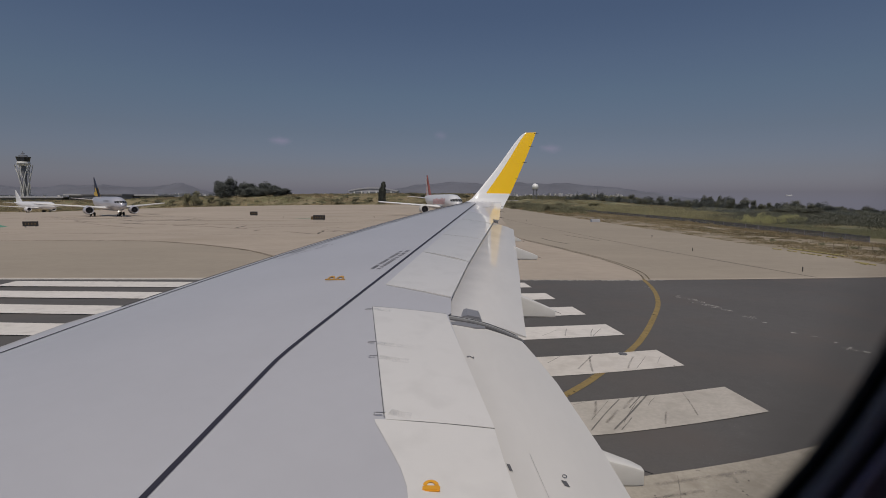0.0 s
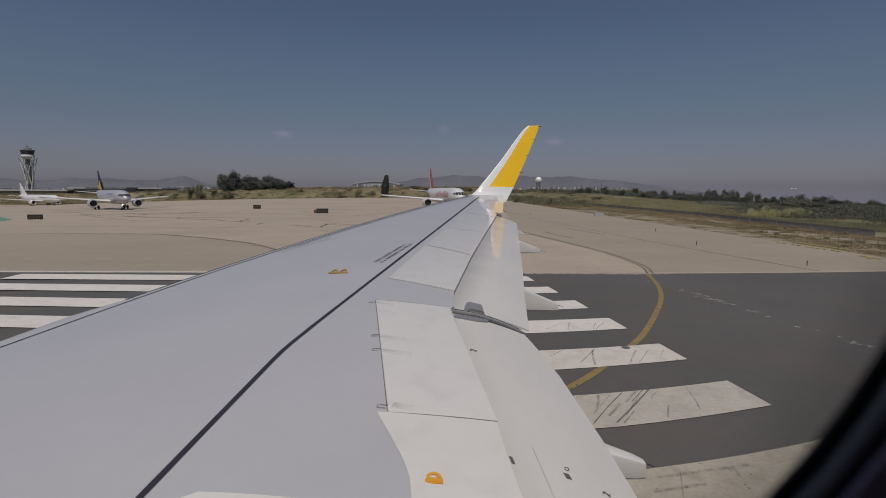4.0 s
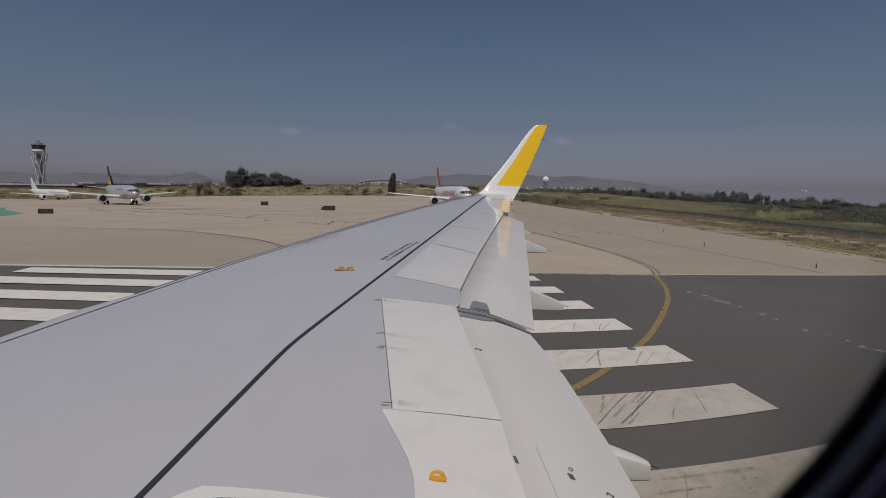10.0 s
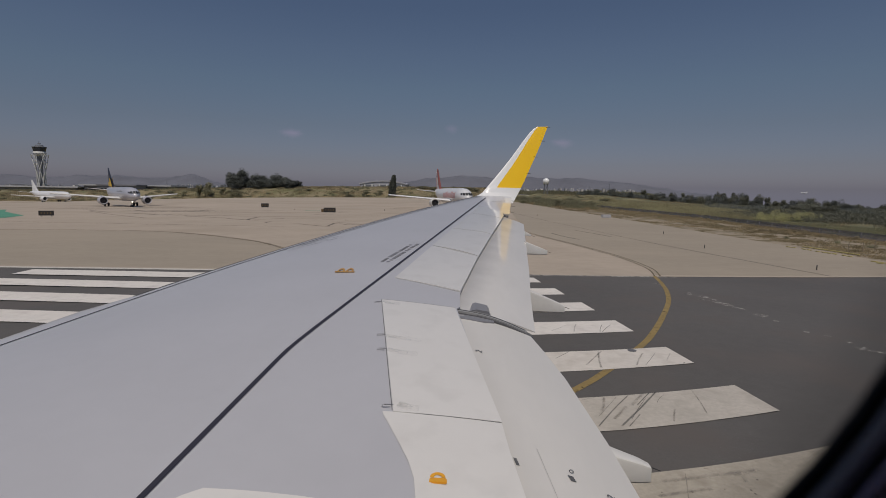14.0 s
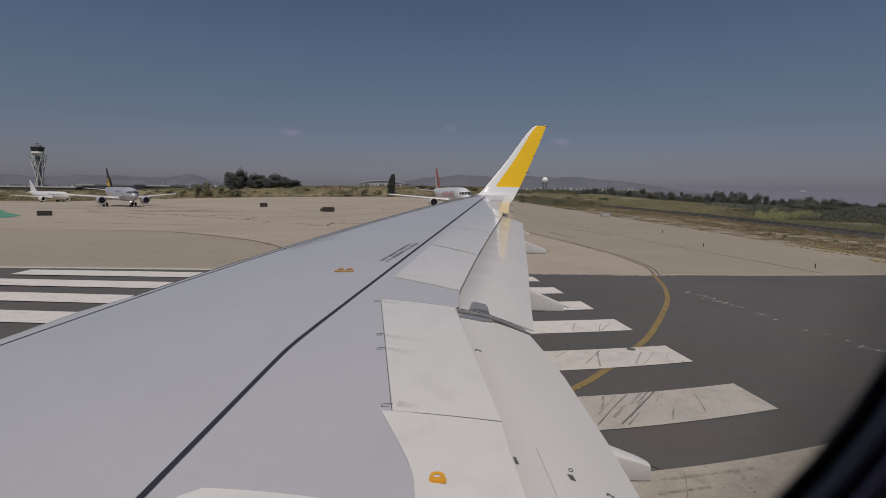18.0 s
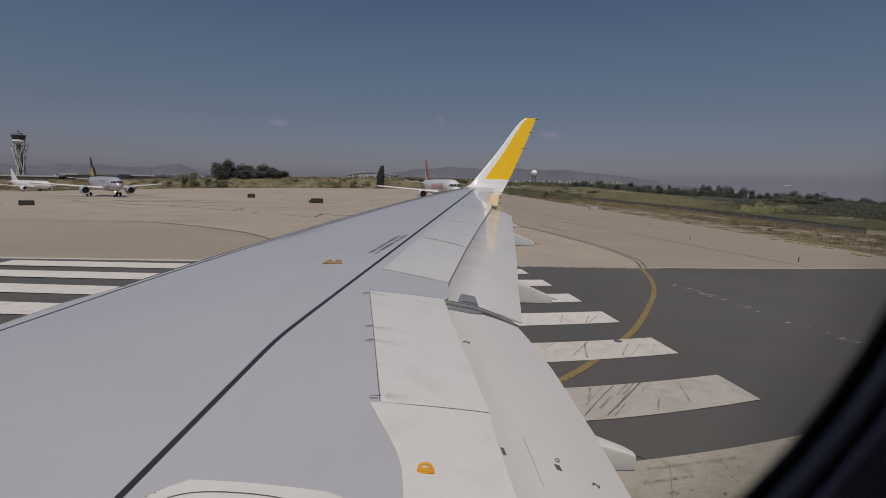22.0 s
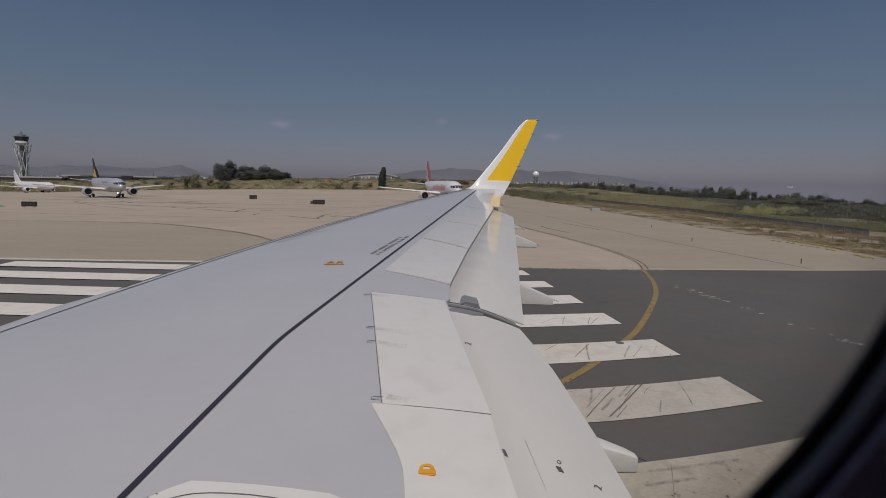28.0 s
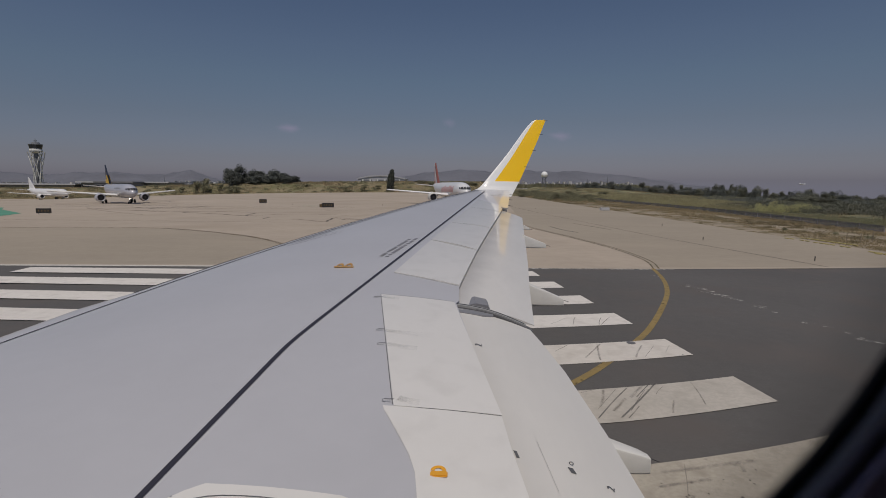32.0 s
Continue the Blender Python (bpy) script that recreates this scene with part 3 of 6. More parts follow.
def jagged(pts, w):
    """A crack or repair line that wanders between its points."""
    line = []
    for (xa, ya), (xb, yb) in zip(pts, pts[1:]):
        for f in (0.0, 0.3, 0.62):
            line.append((xa + (xb - xa) * f + rnd.gauss(0, 0.12), ya + (yb - ya) * f + rnd.gauss(0, 0.25) * (f > 0)))
    tagged(ribbon("crack", line + [pts[-1]], w * 2.2, 0.013, M_TYRE, sub=3), "dark jagged repair line in the concrete", "crack", "apron cracks", "structure")


for pts, w in (([(-54.8, 105.0), (-53.8, 108.4), (-54.7, 115.2)], 0.3), ([(-62, 104), (-54.8, 105)], 0.3), ([(-46.1, 88.3), (-44.3, 86), (-38.7, 82.8), (-30.9, 77.4), (-32.3, 85.8)], 0.3), ([(-30.9, 77.4), (-28.8, 76.4)], 0.25),
               ([(-25.8, 70.6), (-25.9, 73.7)], 0.22), ([(-28.5, 81.3), (-26.6, 81.9)], 0.25), ([(-41.2, 86.7), (-40.1, 89.1)], 0.25), ([(-21.6, 69.5), (-18.4, 67.1), (-15.7, 65.2), (-16.7, 72.9)], 0.2),
               ([(-16.5, 71.7), (-13.8, 69.1), (-11.9, 70)], 0.22), ([(-70, 112), (-64, 106), (-58, 101)], 0.35), ([(-78, 109), (-66, 99)], 0.3), ([(-60, 96), (-52, 90), (-47, 88.5)], 0.3)):
    jagged(pts, w)


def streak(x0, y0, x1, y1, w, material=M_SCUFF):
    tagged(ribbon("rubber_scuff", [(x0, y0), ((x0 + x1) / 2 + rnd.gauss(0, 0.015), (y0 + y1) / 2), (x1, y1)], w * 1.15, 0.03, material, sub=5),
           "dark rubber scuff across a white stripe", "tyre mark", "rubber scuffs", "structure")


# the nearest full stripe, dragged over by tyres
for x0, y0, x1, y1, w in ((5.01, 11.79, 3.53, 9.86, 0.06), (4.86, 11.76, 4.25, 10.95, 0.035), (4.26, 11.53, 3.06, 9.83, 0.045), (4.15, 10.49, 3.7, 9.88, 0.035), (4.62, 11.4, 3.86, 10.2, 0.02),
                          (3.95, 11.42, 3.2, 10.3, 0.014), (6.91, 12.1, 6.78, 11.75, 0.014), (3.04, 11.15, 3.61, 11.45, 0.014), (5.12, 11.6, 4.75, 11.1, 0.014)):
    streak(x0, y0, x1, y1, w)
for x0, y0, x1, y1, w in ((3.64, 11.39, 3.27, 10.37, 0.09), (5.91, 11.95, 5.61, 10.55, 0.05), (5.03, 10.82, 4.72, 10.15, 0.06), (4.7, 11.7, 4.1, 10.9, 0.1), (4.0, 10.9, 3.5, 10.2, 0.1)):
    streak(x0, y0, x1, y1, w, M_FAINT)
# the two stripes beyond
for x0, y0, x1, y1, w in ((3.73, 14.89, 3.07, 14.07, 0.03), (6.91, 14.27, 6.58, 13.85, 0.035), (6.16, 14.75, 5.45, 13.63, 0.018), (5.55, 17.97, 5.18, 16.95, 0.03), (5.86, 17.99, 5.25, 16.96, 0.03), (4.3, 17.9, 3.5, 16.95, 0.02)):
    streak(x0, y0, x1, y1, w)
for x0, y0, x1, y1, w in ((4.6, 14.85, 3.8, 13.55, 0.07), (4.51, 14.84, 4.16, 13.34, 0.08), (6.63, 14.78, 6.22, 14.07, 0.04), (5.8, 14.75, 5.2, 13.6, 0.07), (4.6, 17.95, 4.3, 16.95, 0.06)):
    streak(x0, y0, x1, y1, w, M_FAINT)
for i in range(34):
    f = rnd.random()
    x, y = 11.1 + 2.1 * f + rnd.gauss(0, 0.12), 27.0 - 11.8 * f + rnd.gauss(0, 0.2)
    d = 0.05 + 0.22 * rnd.random() ** 2
    tagged(ribbon("old_paint_fleck", [(x - d, y + d * 0.5), (x, y + rnd.gauss(0, 0.02)), (x + d, y - d * 0.6)], 0.04 + 0.12 * rnd.random() ** 2, 0.02, M_FLECK, sub=3), "remnant of old white paint on asphalt", "paint fleck", "old paint flecks", "structure")
bm = bmesh.new()
lathe(bm, [(0.0, 0.13), (0.012, 0.13), (0.02, 0.09), (0.022, 0.03)], 18, "z")
ob = tagged(link("inset_light", bm, M_SEAL_SHADE), "dark round inset runway light in a white stripe", "runway light")
ob.location = (5.55, 14.95, 0.027)

for x, y, d in ((3.66, 7.26, 0.022), (3.91, 7.64, 0.022), (4.89, 7.72, 0.018), (4.9, 7.62, 0.02), (4.51, 7.25, 0.03), (5.17, 8.02, 0.018), (3.42, 7.6, 0.014), (4.47, 7.73, 0.012), (4.04, 7.34, 0.016), (3.72, 7.3, 0.018), (5.5, 7.9, 0.01), (4.3, 7.1, 0.012)):
    bm = bmesh.new()
    bm.faces.new([bm.verts.new((x + d * (0.6 + 0.7 * rnd.random()) * math.cos(a * 0.9), y + d * (0.8 + 0.9 * rnd.random()) * math.sin(a * 0.9), 0.031)) for a in range(7)])
    tagged(link("tar_spot", bm, M_CRACK), "small dark tar spot on worn paint", "spot", "tar spots", "structure")
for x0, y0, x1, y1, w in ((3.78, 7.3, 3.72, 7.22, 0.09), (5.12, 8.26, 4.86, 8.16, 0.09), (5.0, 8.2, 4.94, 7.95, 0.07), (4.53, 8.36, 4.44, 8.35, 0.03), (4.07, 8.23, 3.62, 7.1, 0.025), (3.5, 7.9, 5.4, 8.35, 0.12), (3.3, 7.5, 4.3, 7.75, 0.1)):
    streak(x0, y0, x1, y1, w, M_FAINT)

# ---- the aircraft that carries the camera: wing, flaps, winglet, fuselage ----
plane = thing("passenger_aircraft", "white and grey jet airliner with a yellow winglet", "aircraft")


def spar(y):
    return -1.44 + 0.2296 * (y - 4.4) if y > 4.4 else -1.44 - 0.1 * (4.4 - y)


def wz(x, y):
    """The wing's upper side: dihedral along y, camber along x."""
    c = x - spar(y)
    z = 3.29 + 0.115 * (y - 4.55)
    return z - 0.022 * c * c if c < 0 else z - 0.02 * c - 0.03 * c * c


def xle(y):
    s = (y - 4.97) / 10.82
    return -4.49 + 0.502 * (y - 4.97) - 0.36 * 4 * s * (1 - s) + 0.03 * max(0, 7 - y)


HINGE_IN = [(0, 0.2), (3.51, -0.38), (5.84, -0.77)]
HINGE_OUT = [(6.76, -0.71), (8.73, -0.28), (12.34, 0.52), (13.82, 0.83)]
SP_TE_IN = [(0, 0.6), (3.55, 0.41), (5.76, 0.08)]
SP_TE_OUT = [(6.34, 0.15), (8.15, 0.47), (9.95, 0.83), (11.79, 1.21), (12.45, 1.34), (15.8, 1.93)]
SKIN_TE = [(0, 0.55), (3.55, 0.39), (5.76, 0.1), (5.82, 0.14), (6.34, 0.15), (8.15, 0.45), (9.95, 0.81), (11.79, 1.19), (12.4, 1.33), (12.46, 1.45), (15.85, 1.9)]
FLAP_IN_TE = [(1.0, 1.4), (3.2, 1.31), (3.8, 1.26), (4.75, 1.14), (5.52, 0.97)]
FLAP_OUT_TE = [(5.66, 0.97), (8.2, 1.31), (12.2, 1.78)]

bm = bmesh.new()
rings = []
for y in [0.0, 1, 2, 2.5, 3, 3.55, 4, 4.4, 5, 5.5, 5.75, 5.83, 6.3, 6.8, 7.5, 8.2, 9, 9.95, 11, 11.8, 12.39, 12.47, 13.2, 14, 15, 15.85]:
    a, b = xle(y), lerp(SKIN_TE, y)
    us = [i / 14 for i in range(15)]
    top = [(a + (b - a) * u, y, wz(a + (b - a) * u, y)) for u in us]
    th = 0.085 * (b - a) + 0.03
    low = [(a + (b - a) * u, y, wz(a + (b - a) * u, y) - max(0.012, th * (0.35 + 1.1 * u) * (1 - u) ** 0.8)) for u in reversed(us)]
    rings.append(top + low)
loft(bm, rings)
wing = part("wing", fixed(bm), M_WING, plane, "smooth light grey painted wing", True)


def swell(u):
    """A panel's gentle rise towards the rear, falling away over its last quarter."""
    return math.sin(math.pi / 2 * u / 0.72) if u < 0.72 else 1 - ((u - 0.72) / 0.28) ** 2


def plate(name, edges, y0, y1, material, parent, up=0.008, thick=0.03, n=8, m=6, label="", te=None, camber=0.0):
    """A panel lying on the wing between two edge lines (functions of y) from y0 to y1; te lowers its rear edge, camber lifts its middle."""
    bm = bmesh.new()
    e0, e1 = edges
    T, B = [], []
    for i in range(n + 1):
        f = i / n
        rt, rb = [], []
        for k in range(m + 1):
            u = k / m
            y = (y0[0] + (y0[1] - y0[0]) * u) * (1 - f) + (y1[0] + (y1[1] - y1[0]) * u) * f
            x = e0(y) + (e1(y) - e0(y)) * u
            z = wz(x, y) + up - (te or 0) * u + camber * swell(u)
            rt.append(bm.verts.new((x, y, z)))
            rb.append(bm.verts.new((x, y, z - thick)))
        T.append(rt)
        B.append(rb)
    for i in range(n):
        for k in range(m):
            bm.faces.new((T[i][k], T[i][k + 1], T[i + 1][k + 1], T[i + 1][k]))
            bm.faces.new((B[i][k], B[i + 1][k], B[i + 1][k + 1], B[i][k + 1]))
    for i in range(n):
        bm.faces.new((T[i][0], T[i + 1][0], B[i + 1][0], B[i][0]))
        bm.faces.new((T[i][m], B[i][m], B[i + 1][m], T[i + 1][m]))
    for k in range(m):
        bm.faces.new((T[0][k], B[0][k], B[0][k + 1], T[0][k + 1]))
        bm.faces.new((T[n][k], T[n][k + 1], B[n][k + 1], B[n][k]))
    return part(name, fixed(bm), material, parent, label, True)


hin, hout = (lambda y: lerp(HINGE_IN, y)), (lambda y: lerp(HINGE_OUT, y))
tin, tout = (lambda y: lerp(SP_TE_IN, y)), (lambda y: lerp(SP_TE_OUT, y))
# inboard spoiler and root panel behind it
plate("spoiler", (hin, tin), (3.52, 3.56), (5.84, 5.76), M_WHITE, plane, label="white inboard spoiler panel")
# outboard spoilers, one behind the other towards the tip
cuts = [((6.74, 6.36), (8.7, 8.16)), ((8.73, 8.19), (10.3, 9.94)), ((10.33, 9.97), (12.3, 11.78)), ((12.33, 11.81), (13.7, 12.44))]
for y0, y1 in cuts:
    plate("spoiler", (hout, tout), y0, y1, M_WHITE, plane, label="white outboard spoiler panel", te=-0.008, m=18, camber=0.015 if y0[0] > 7 else 0.0)


def on_wing(name, pts, width, material, label="", up=0.004, parent=None, camber=0.0):
    """A painted line on the wing skin through points in plan."""
    bm = bmesh.new()
    line = []
    for a, b in zip(pts, pts[1:]):
        k = max(2, int(math.hypot(b[0] - a[0], b[1] - a[1]) / 0.25))
        line += [Vector((a[0] + (b[0] - a[0]) * i / k, a[1] + (b[1] - a[1]) * i / k, 0)) for i in range(k)]
    line.append(Vector((*pts[-1], 0)))
    L, R = [], []
    for i, p in enumerate(line):
        d = (line[min(i + 1, len(line) - 1)] - line[max(i - 1, 0)]).normalized()
        s = Vector((-d.y, d.x, 0)) * width / 2
        for lst, q in ((L, p + s), (R, p - s)):
            f = i / (len(line) - 1)
            lst.append(bm.verts.new((q.x, q.y, wz(q.x, q.y) + up + camber * swell(f))))
    for i in range(len(line) - 1):
        bm.faces.new((R[i], R[i + 1], L[i + 1], L[i]))
    return part(name, bm, material, parent or wing, label)


on_wing("walkway_line", [(spar(1.0) + 0.012, 1.0), (spar(3.9) + 0.012, 3.9), (spar(4.2) + 0.012, 4.2), (spar(4.4) + 0.016, 4.4), (spar(4.6) + 0.006, 4.6), (spar(5.0), 5.0), (1.08, 15.3)], 0.041, M_BLACKLINE, "black painted walkway boundary line", up=0.005)
on_wing("skin_joint", [(xle(y) + 0.03, y) for y in (1.5, 3, 4.5, 6, 7, 8, 9, 10, 11, 12, 13, 14, 15, 15.7)], 0.03, M_BLACKLINE, "dark gap behind the leading edge slats")
on_wing("skin_joint", [(xle(y) + 0.14, y) for y in (9, 10, 11, 12, 13, 14, 15, 15.6)], 0.018, M_SEAL_SHADE, "thin dark skin joint")
# gaps round the spoilers
on_wing("panel_gap", [(hin(3.54) - 0.008, 3.54), (hin(5.84) - 0.008, 5.84)], 0.006, M_SEAL_SHADE, up=0.005)
on_wing("panel_gap", [(hin(3.53), 3.525), (tin(3.56), 3.55)], 0.006, M_SEAL_SHADE, up=0.007)
on_wing("panel_gap", [(hin(5.85), 5.855), (tin(5.77), 5.775)], 0.007, M_SEAL_SHADE, up=0.005)
on_wing("panel_gap", [(hout(6.73), 6.725), (tout(6.35), 6.345)], 0.008, M_SEAL_SHADE, up=0.005)
for ya, yb in ((8.715, 8.175), (10.315, 9.955), (12.315, 11.795)):
    on_wing("panel_gap", [(hout(ya), ya), (tout(yb), yb)], 0.016, M_SEAL_SHADE, up=0.0105, camber=0.0 if ya < 9 else 0.015)
# hinge clips along the inboard spoiler
for x, y in ((-0.79, 5.77), (-0.635, 4.86), (-0.585, 4.55), (-0.42, 3.61)):
    bm = bmesh.new()
    z = wz(x, y)
    box(bm, x - 0.045, x + 0.03, y - 0.003, y + 0.003, z + 0.003, z + 0.007)
    box(bm, x - 0.05, x + 0.01, y - 0.045, y - 0.04, z + 0.003, z + 0.006)
    box(bm, x - 0.054, x - 0.05, y - 0.045, y + 0.004, z + 0.003, z + 0.006)
    part("hinge_fitting", bm, M_MIDGREY, wing, "small dark hinge fitting")


def patch(name, outline, material, parent, up, label=""):
    """A flat painted or bonded patch on the wing skin, fan-filled from its middle."""
    bm = bmesh.new()
    cx_, cy_ = sum(p[0] for p in outline) / len(outline), sum(p[1] for p in outline) / len(outline)
    rings_ = []
    for f in (1.0, 0.75, 0.5, 0.25):
        rings_.append([bm.verts.new((cx_ + (x - cx_) * f, cy_ + (y - cy_) * f, wz(cx_ + (x - cx_) * f, cy_ + (y - cy_) * f) + up)) for x, y in outline])
    n = len(outline)
    for a_, b_ in zip(rings_, rings_[1:]):
        for i in range(n):
            bm.faces.new((a_[i], a_[(i + 1) % n], b_[(i + 1) % n], b_[i]))
    bm.faces.new(rings_[-1])
    return part(name, fixed(bm), material, parent, label)


# white root panels beside the fuselage
patch("root_panel", [(-0.46, 3.512), (-0.445, 3.46), (-0.41, 3.39), (-0.3, 3.15), (-0.23, 2.99), (-0.185, 2.84), (-0.165, 2.68), (-0.12, 2.2), (-0.1, 1.6), (0.62, 1.6), (0.5, 2.6), (0.43, 3.2), (0.405, 3.55), (0.0, 3.533), (-0.37, 3.518)], M_WHITE, plane, 0.006, "white painted root panel")
patch("exit_panel", [(-1.62, 2.3), (-1.49, 2.47), (-1.41, 2.55), (-1.325, 2.612), (-1.15, 2.614), (-0.98, 2.612), (-0.78, 2.604), (-0.57, 2.59), (-0.47, 2.555), (-0.42, 2.4), (-0.42, 1.8), (-1.6, 1.8)], M_WHITE, wing, 0.006, "white painted panel edge")
on_wing("panel_gap", [(-1.5, 2.3), (-1.37, 2.47), (-1.32, 2.495), (-1.27, 2.512), (-1.19, 2.525), (-1.1, 2.53), (-0.98, 2.53), (-0.86, 2.522), (-0.7, 2.5)], 0.007, M_SEAL_SHADE, up=0.009)
for x, y in ((-1.455, 2.5), (-1.485, 2.47)):
    bm = bmesh.new()
    bm.faces.new([bm.verts.new((x + 0.006 * math.cos(a * 0.7854), y + 0.006 * math.sin(a * 0.7854), wz(x, y) + 0.0085)) for a in range(8)])
    part("rivet", bm, M_MIDGREY, wing)

# orange tie-down ring markings
for cx_, cy_, s in ((-0.045, 2.85, 1.0), (-1.44, 7.0, 1.0)):
    bm = bmesh.new()
    if cy_ < 5:
        box(bm, cx_ - 0.055, cx_ + 0.055, cy_ - 0.035, cy_ + 0.02, wz(cx_, cy_) - 0.004, wz(cx_, cy_) + 0.012)
        bmesh.ops.bevel(bm, geom=bm.edges[:], offset=0.006, segments=2, affect="EDGES")
        hoops = [(cx_, cy_ + 0.014)]
        r0, r1 = 0.024, 0.047
    else:
        box(bm, cx_ - 0.135, cx_ + 0.135, cy_ - 0.045, cy_ - 0.005, wz(cx_, cy_), wz(cx_, cy_) + 0.01)
        hoops = [(cx_ - 0.062, cy_ - 0.01), (cx_ + 0.062, cy_ - 0.01)]
        r0, r1 = 0.03, 0.051
    for hx, hy in hoops:
        prev = None
        for k in range(11):
            a = math.pi * k / 10
            ys = 1.0 if cy_ < 5 else 3.2
            q = [bm.verts.new((hx + r * math.cos(a), hy + r * ys * math.sin(a), wz(hx, hy + r * ys * math.sin(a)) + 0.012)) for r in (r0, r1)]
            if prev:
                bm.faces.new((prev[0], prev[1], q[1], q[0]))
            prev = q
    part("tie_ring_mark", bm, M_ORANGE if cy_ < 5 else M_OCHRE, wing, "orange tie-down ring marking")

# stencilled lettering too small to read: rows of short bars
def bars(x0, y0, x1, y1, gap, rows_, k0, seed, h):
    r = random.Random(seed)
    dx, dy = x1 - x0, y1 - y0
    ln = math.hypot(dx, dy)
    ux, uy = dx / ln, dy / ln
    bm = bmesh.new()
    for j in range(rows_):
        t = 0.0
        while t < ln - k0:
            w = k0 * (0.6 + 0.8 * r.random())
            ox, oy = uy * gap * j, -ux * gap * j
            c = [(x0 + ox + ux * a + uy * b, y0 + oy + uy * a - ux * b) for a, b in ((t, 0), (t + w, 0), (t + w, h), (t, h))]
            vs = [bm.verts.new((x, y, wz(x, y) + 0.005)) for x, y in c]
            bm.faces.new(vs)
            t += w + k0 * (0.6 if r.random() < 0.8 else 1.7)
    return fixed(bm)


part("stencil_lettering", bars(-1.03, 7.58, -0.66, 8.85, 0.095, 2, 0.042, 3, 0.055), M_LETTER, wing, "two rows of small grey stencilled lettering")["kind"] = "stuff"
part("stencil_lettering", bars(-2.86, 8.75, -2.12, 9.75, 0.12, 2, 0.06, 8, 0.03), M_LETTER2, wing, "rows of small grey stencilled lettering")["kind"] = "stuff"

# slats along the leading edge
def slat(y0, y1, e0, e1, n=10):
    bm = bmesh.new()
    rings_ = []
    for i in range(n + 1):
        f = i / n
        y = y0 + (y1 - y0) * f
        e = e0 + (e1 - e0) * f
        x = xle(y) + 0.012
        z = wz(xle(y), y)
        k = e / 0.3
        rings_.append([(x, y, z - 0.004), (x - 0.3 * e, y, z - 0.006), (x - 0.62 * e, y, z - 0.022 * k), (x - 0.86 * e, y, z - 0.055 * k), (x - e, y, z - 0.12 * k),
                       (x - 0.95 * e, y, z - 0.2 * k), (x - 0.4 * e, y, z - 0.22 * k), (x, y, z - 0.12)])
    loft(bm, rings_)
    return part("slat", fixed(bm), M_WING, plane, "light grey leading edge slat", True)


slat(4.55, 5.9, 0.34, 0.47)
slat(5.9, 6.4, 0.47, 0.24, 4)
for ya, yb in ((6.43, 8.9), (8.93, 11.2), (11.23, 13.5), (13.53, 15.6)):
    slat(ya, yb, 0.2 - 0.009 * (ya - 6.43), 0.2 - 0.009 * (yb - 6.43))
# added dark strip that paints the shade along the slat noses
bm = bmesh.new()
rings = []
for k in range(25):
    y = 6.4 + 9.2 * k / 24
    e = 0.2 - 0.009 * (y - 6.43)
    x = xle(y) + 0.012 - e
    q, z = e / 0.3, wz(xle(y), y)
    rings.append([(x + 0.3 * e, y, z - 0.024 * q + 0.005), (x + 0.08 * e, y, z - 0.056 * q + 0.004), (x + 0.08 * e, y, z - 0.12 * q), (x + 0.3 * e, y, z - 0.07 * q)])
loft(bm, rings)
part("slat_nose_shade", fixed(bm), M_SEAL_SHADE, plane, "dark strip painting the shade along the slat nose")
bm = bmesh.new()
box(bm, -4.72, -4.5, 5.02, 5.16, 2.92, 3.02)
part("slat_track", bm, M_STEEL, plane, "bare metal slat track end")


# flaps, drooped behind the spoilers
def flap(name, te, lead, ys, label, drop):
    bm = bmesh.new()
    rings_ = []
    for y, skew in ys:
        a, b = lead(y) - 0.12, lerp(te, y)
        top, low = [], []
        for k in range(9):
            u = k / 8
            x = a + (b - a) * u
            d = 0.035 + (drop - 0.035) * u * u
            yy = y + skew * u
            top.append((x, yy, wz(x, y) - d))
            low.append((x, yy, wz(x, y) - d - 0.09 * (1 - u) ** 0.7 - 0.012))
        rings_.append(top + list(reversed(low)))
    loft(bm, rings_)
    return part(name, fixed(bm), M_FLAP_IN if te is FLAP_IN_TE else M_FLAP_OUT, plane, label, True)


flap_in = flap("flap", FLAP_IN_TE, tin, [(1.0, 0), (2, 0), (3, 0), (3.8, 0), (4.75, 0), (5.3, 0), (5.7, -0.14)], "white inboard flap lowered slightly", 0.15)
flap_out = flap("flap", FLAP_OUT_TE, tout, [(5.88, -0.18), (6.4, -0.1), (7, 0), (8.2, 0), (9.5, 0), (11, 0), (12.25, 0)], "white outboard flap lowered slightly", 0.15)
plate("aileron", (lambda y: lerp([(12.47, 1.2), (15.6, 1.7)], y), lambda y: lerp([(12.47, 1.46), (15.6, 1.88)], y)), (12.5, 12.5), (15.5, 15.5), M_WHITE, plane, up=0.006, thick=0.02, label="white aileron")
on_wing("panel_gap", [(1.12, 12.48), (1.46, 12.48)], 0.03, M_SEAL_SHADE, up=0.012)
on_wing("panel_gap", [(1.2, 14.45), (1.62, 14.75)], 0.03, M_SEAL_SHADE, up=0.014)
bm = bmesh.new()
loft(bm, [[(1.3, 12.3, 4.11), (1.3, 12.52, 4.13), (1.3, 12.52, 4.19), (1.3, 12.3, 4.16)], [(1.42, 12.3, 4.08), (1.42, 12.44, 4.08), (1.42, 12.42, 4.14), (1.42, 12.32, 4.13)]])
part("aileron_fitting", fixed(bm), M_SEAL_SHADE, plane, "small dark fitting at the flap end")
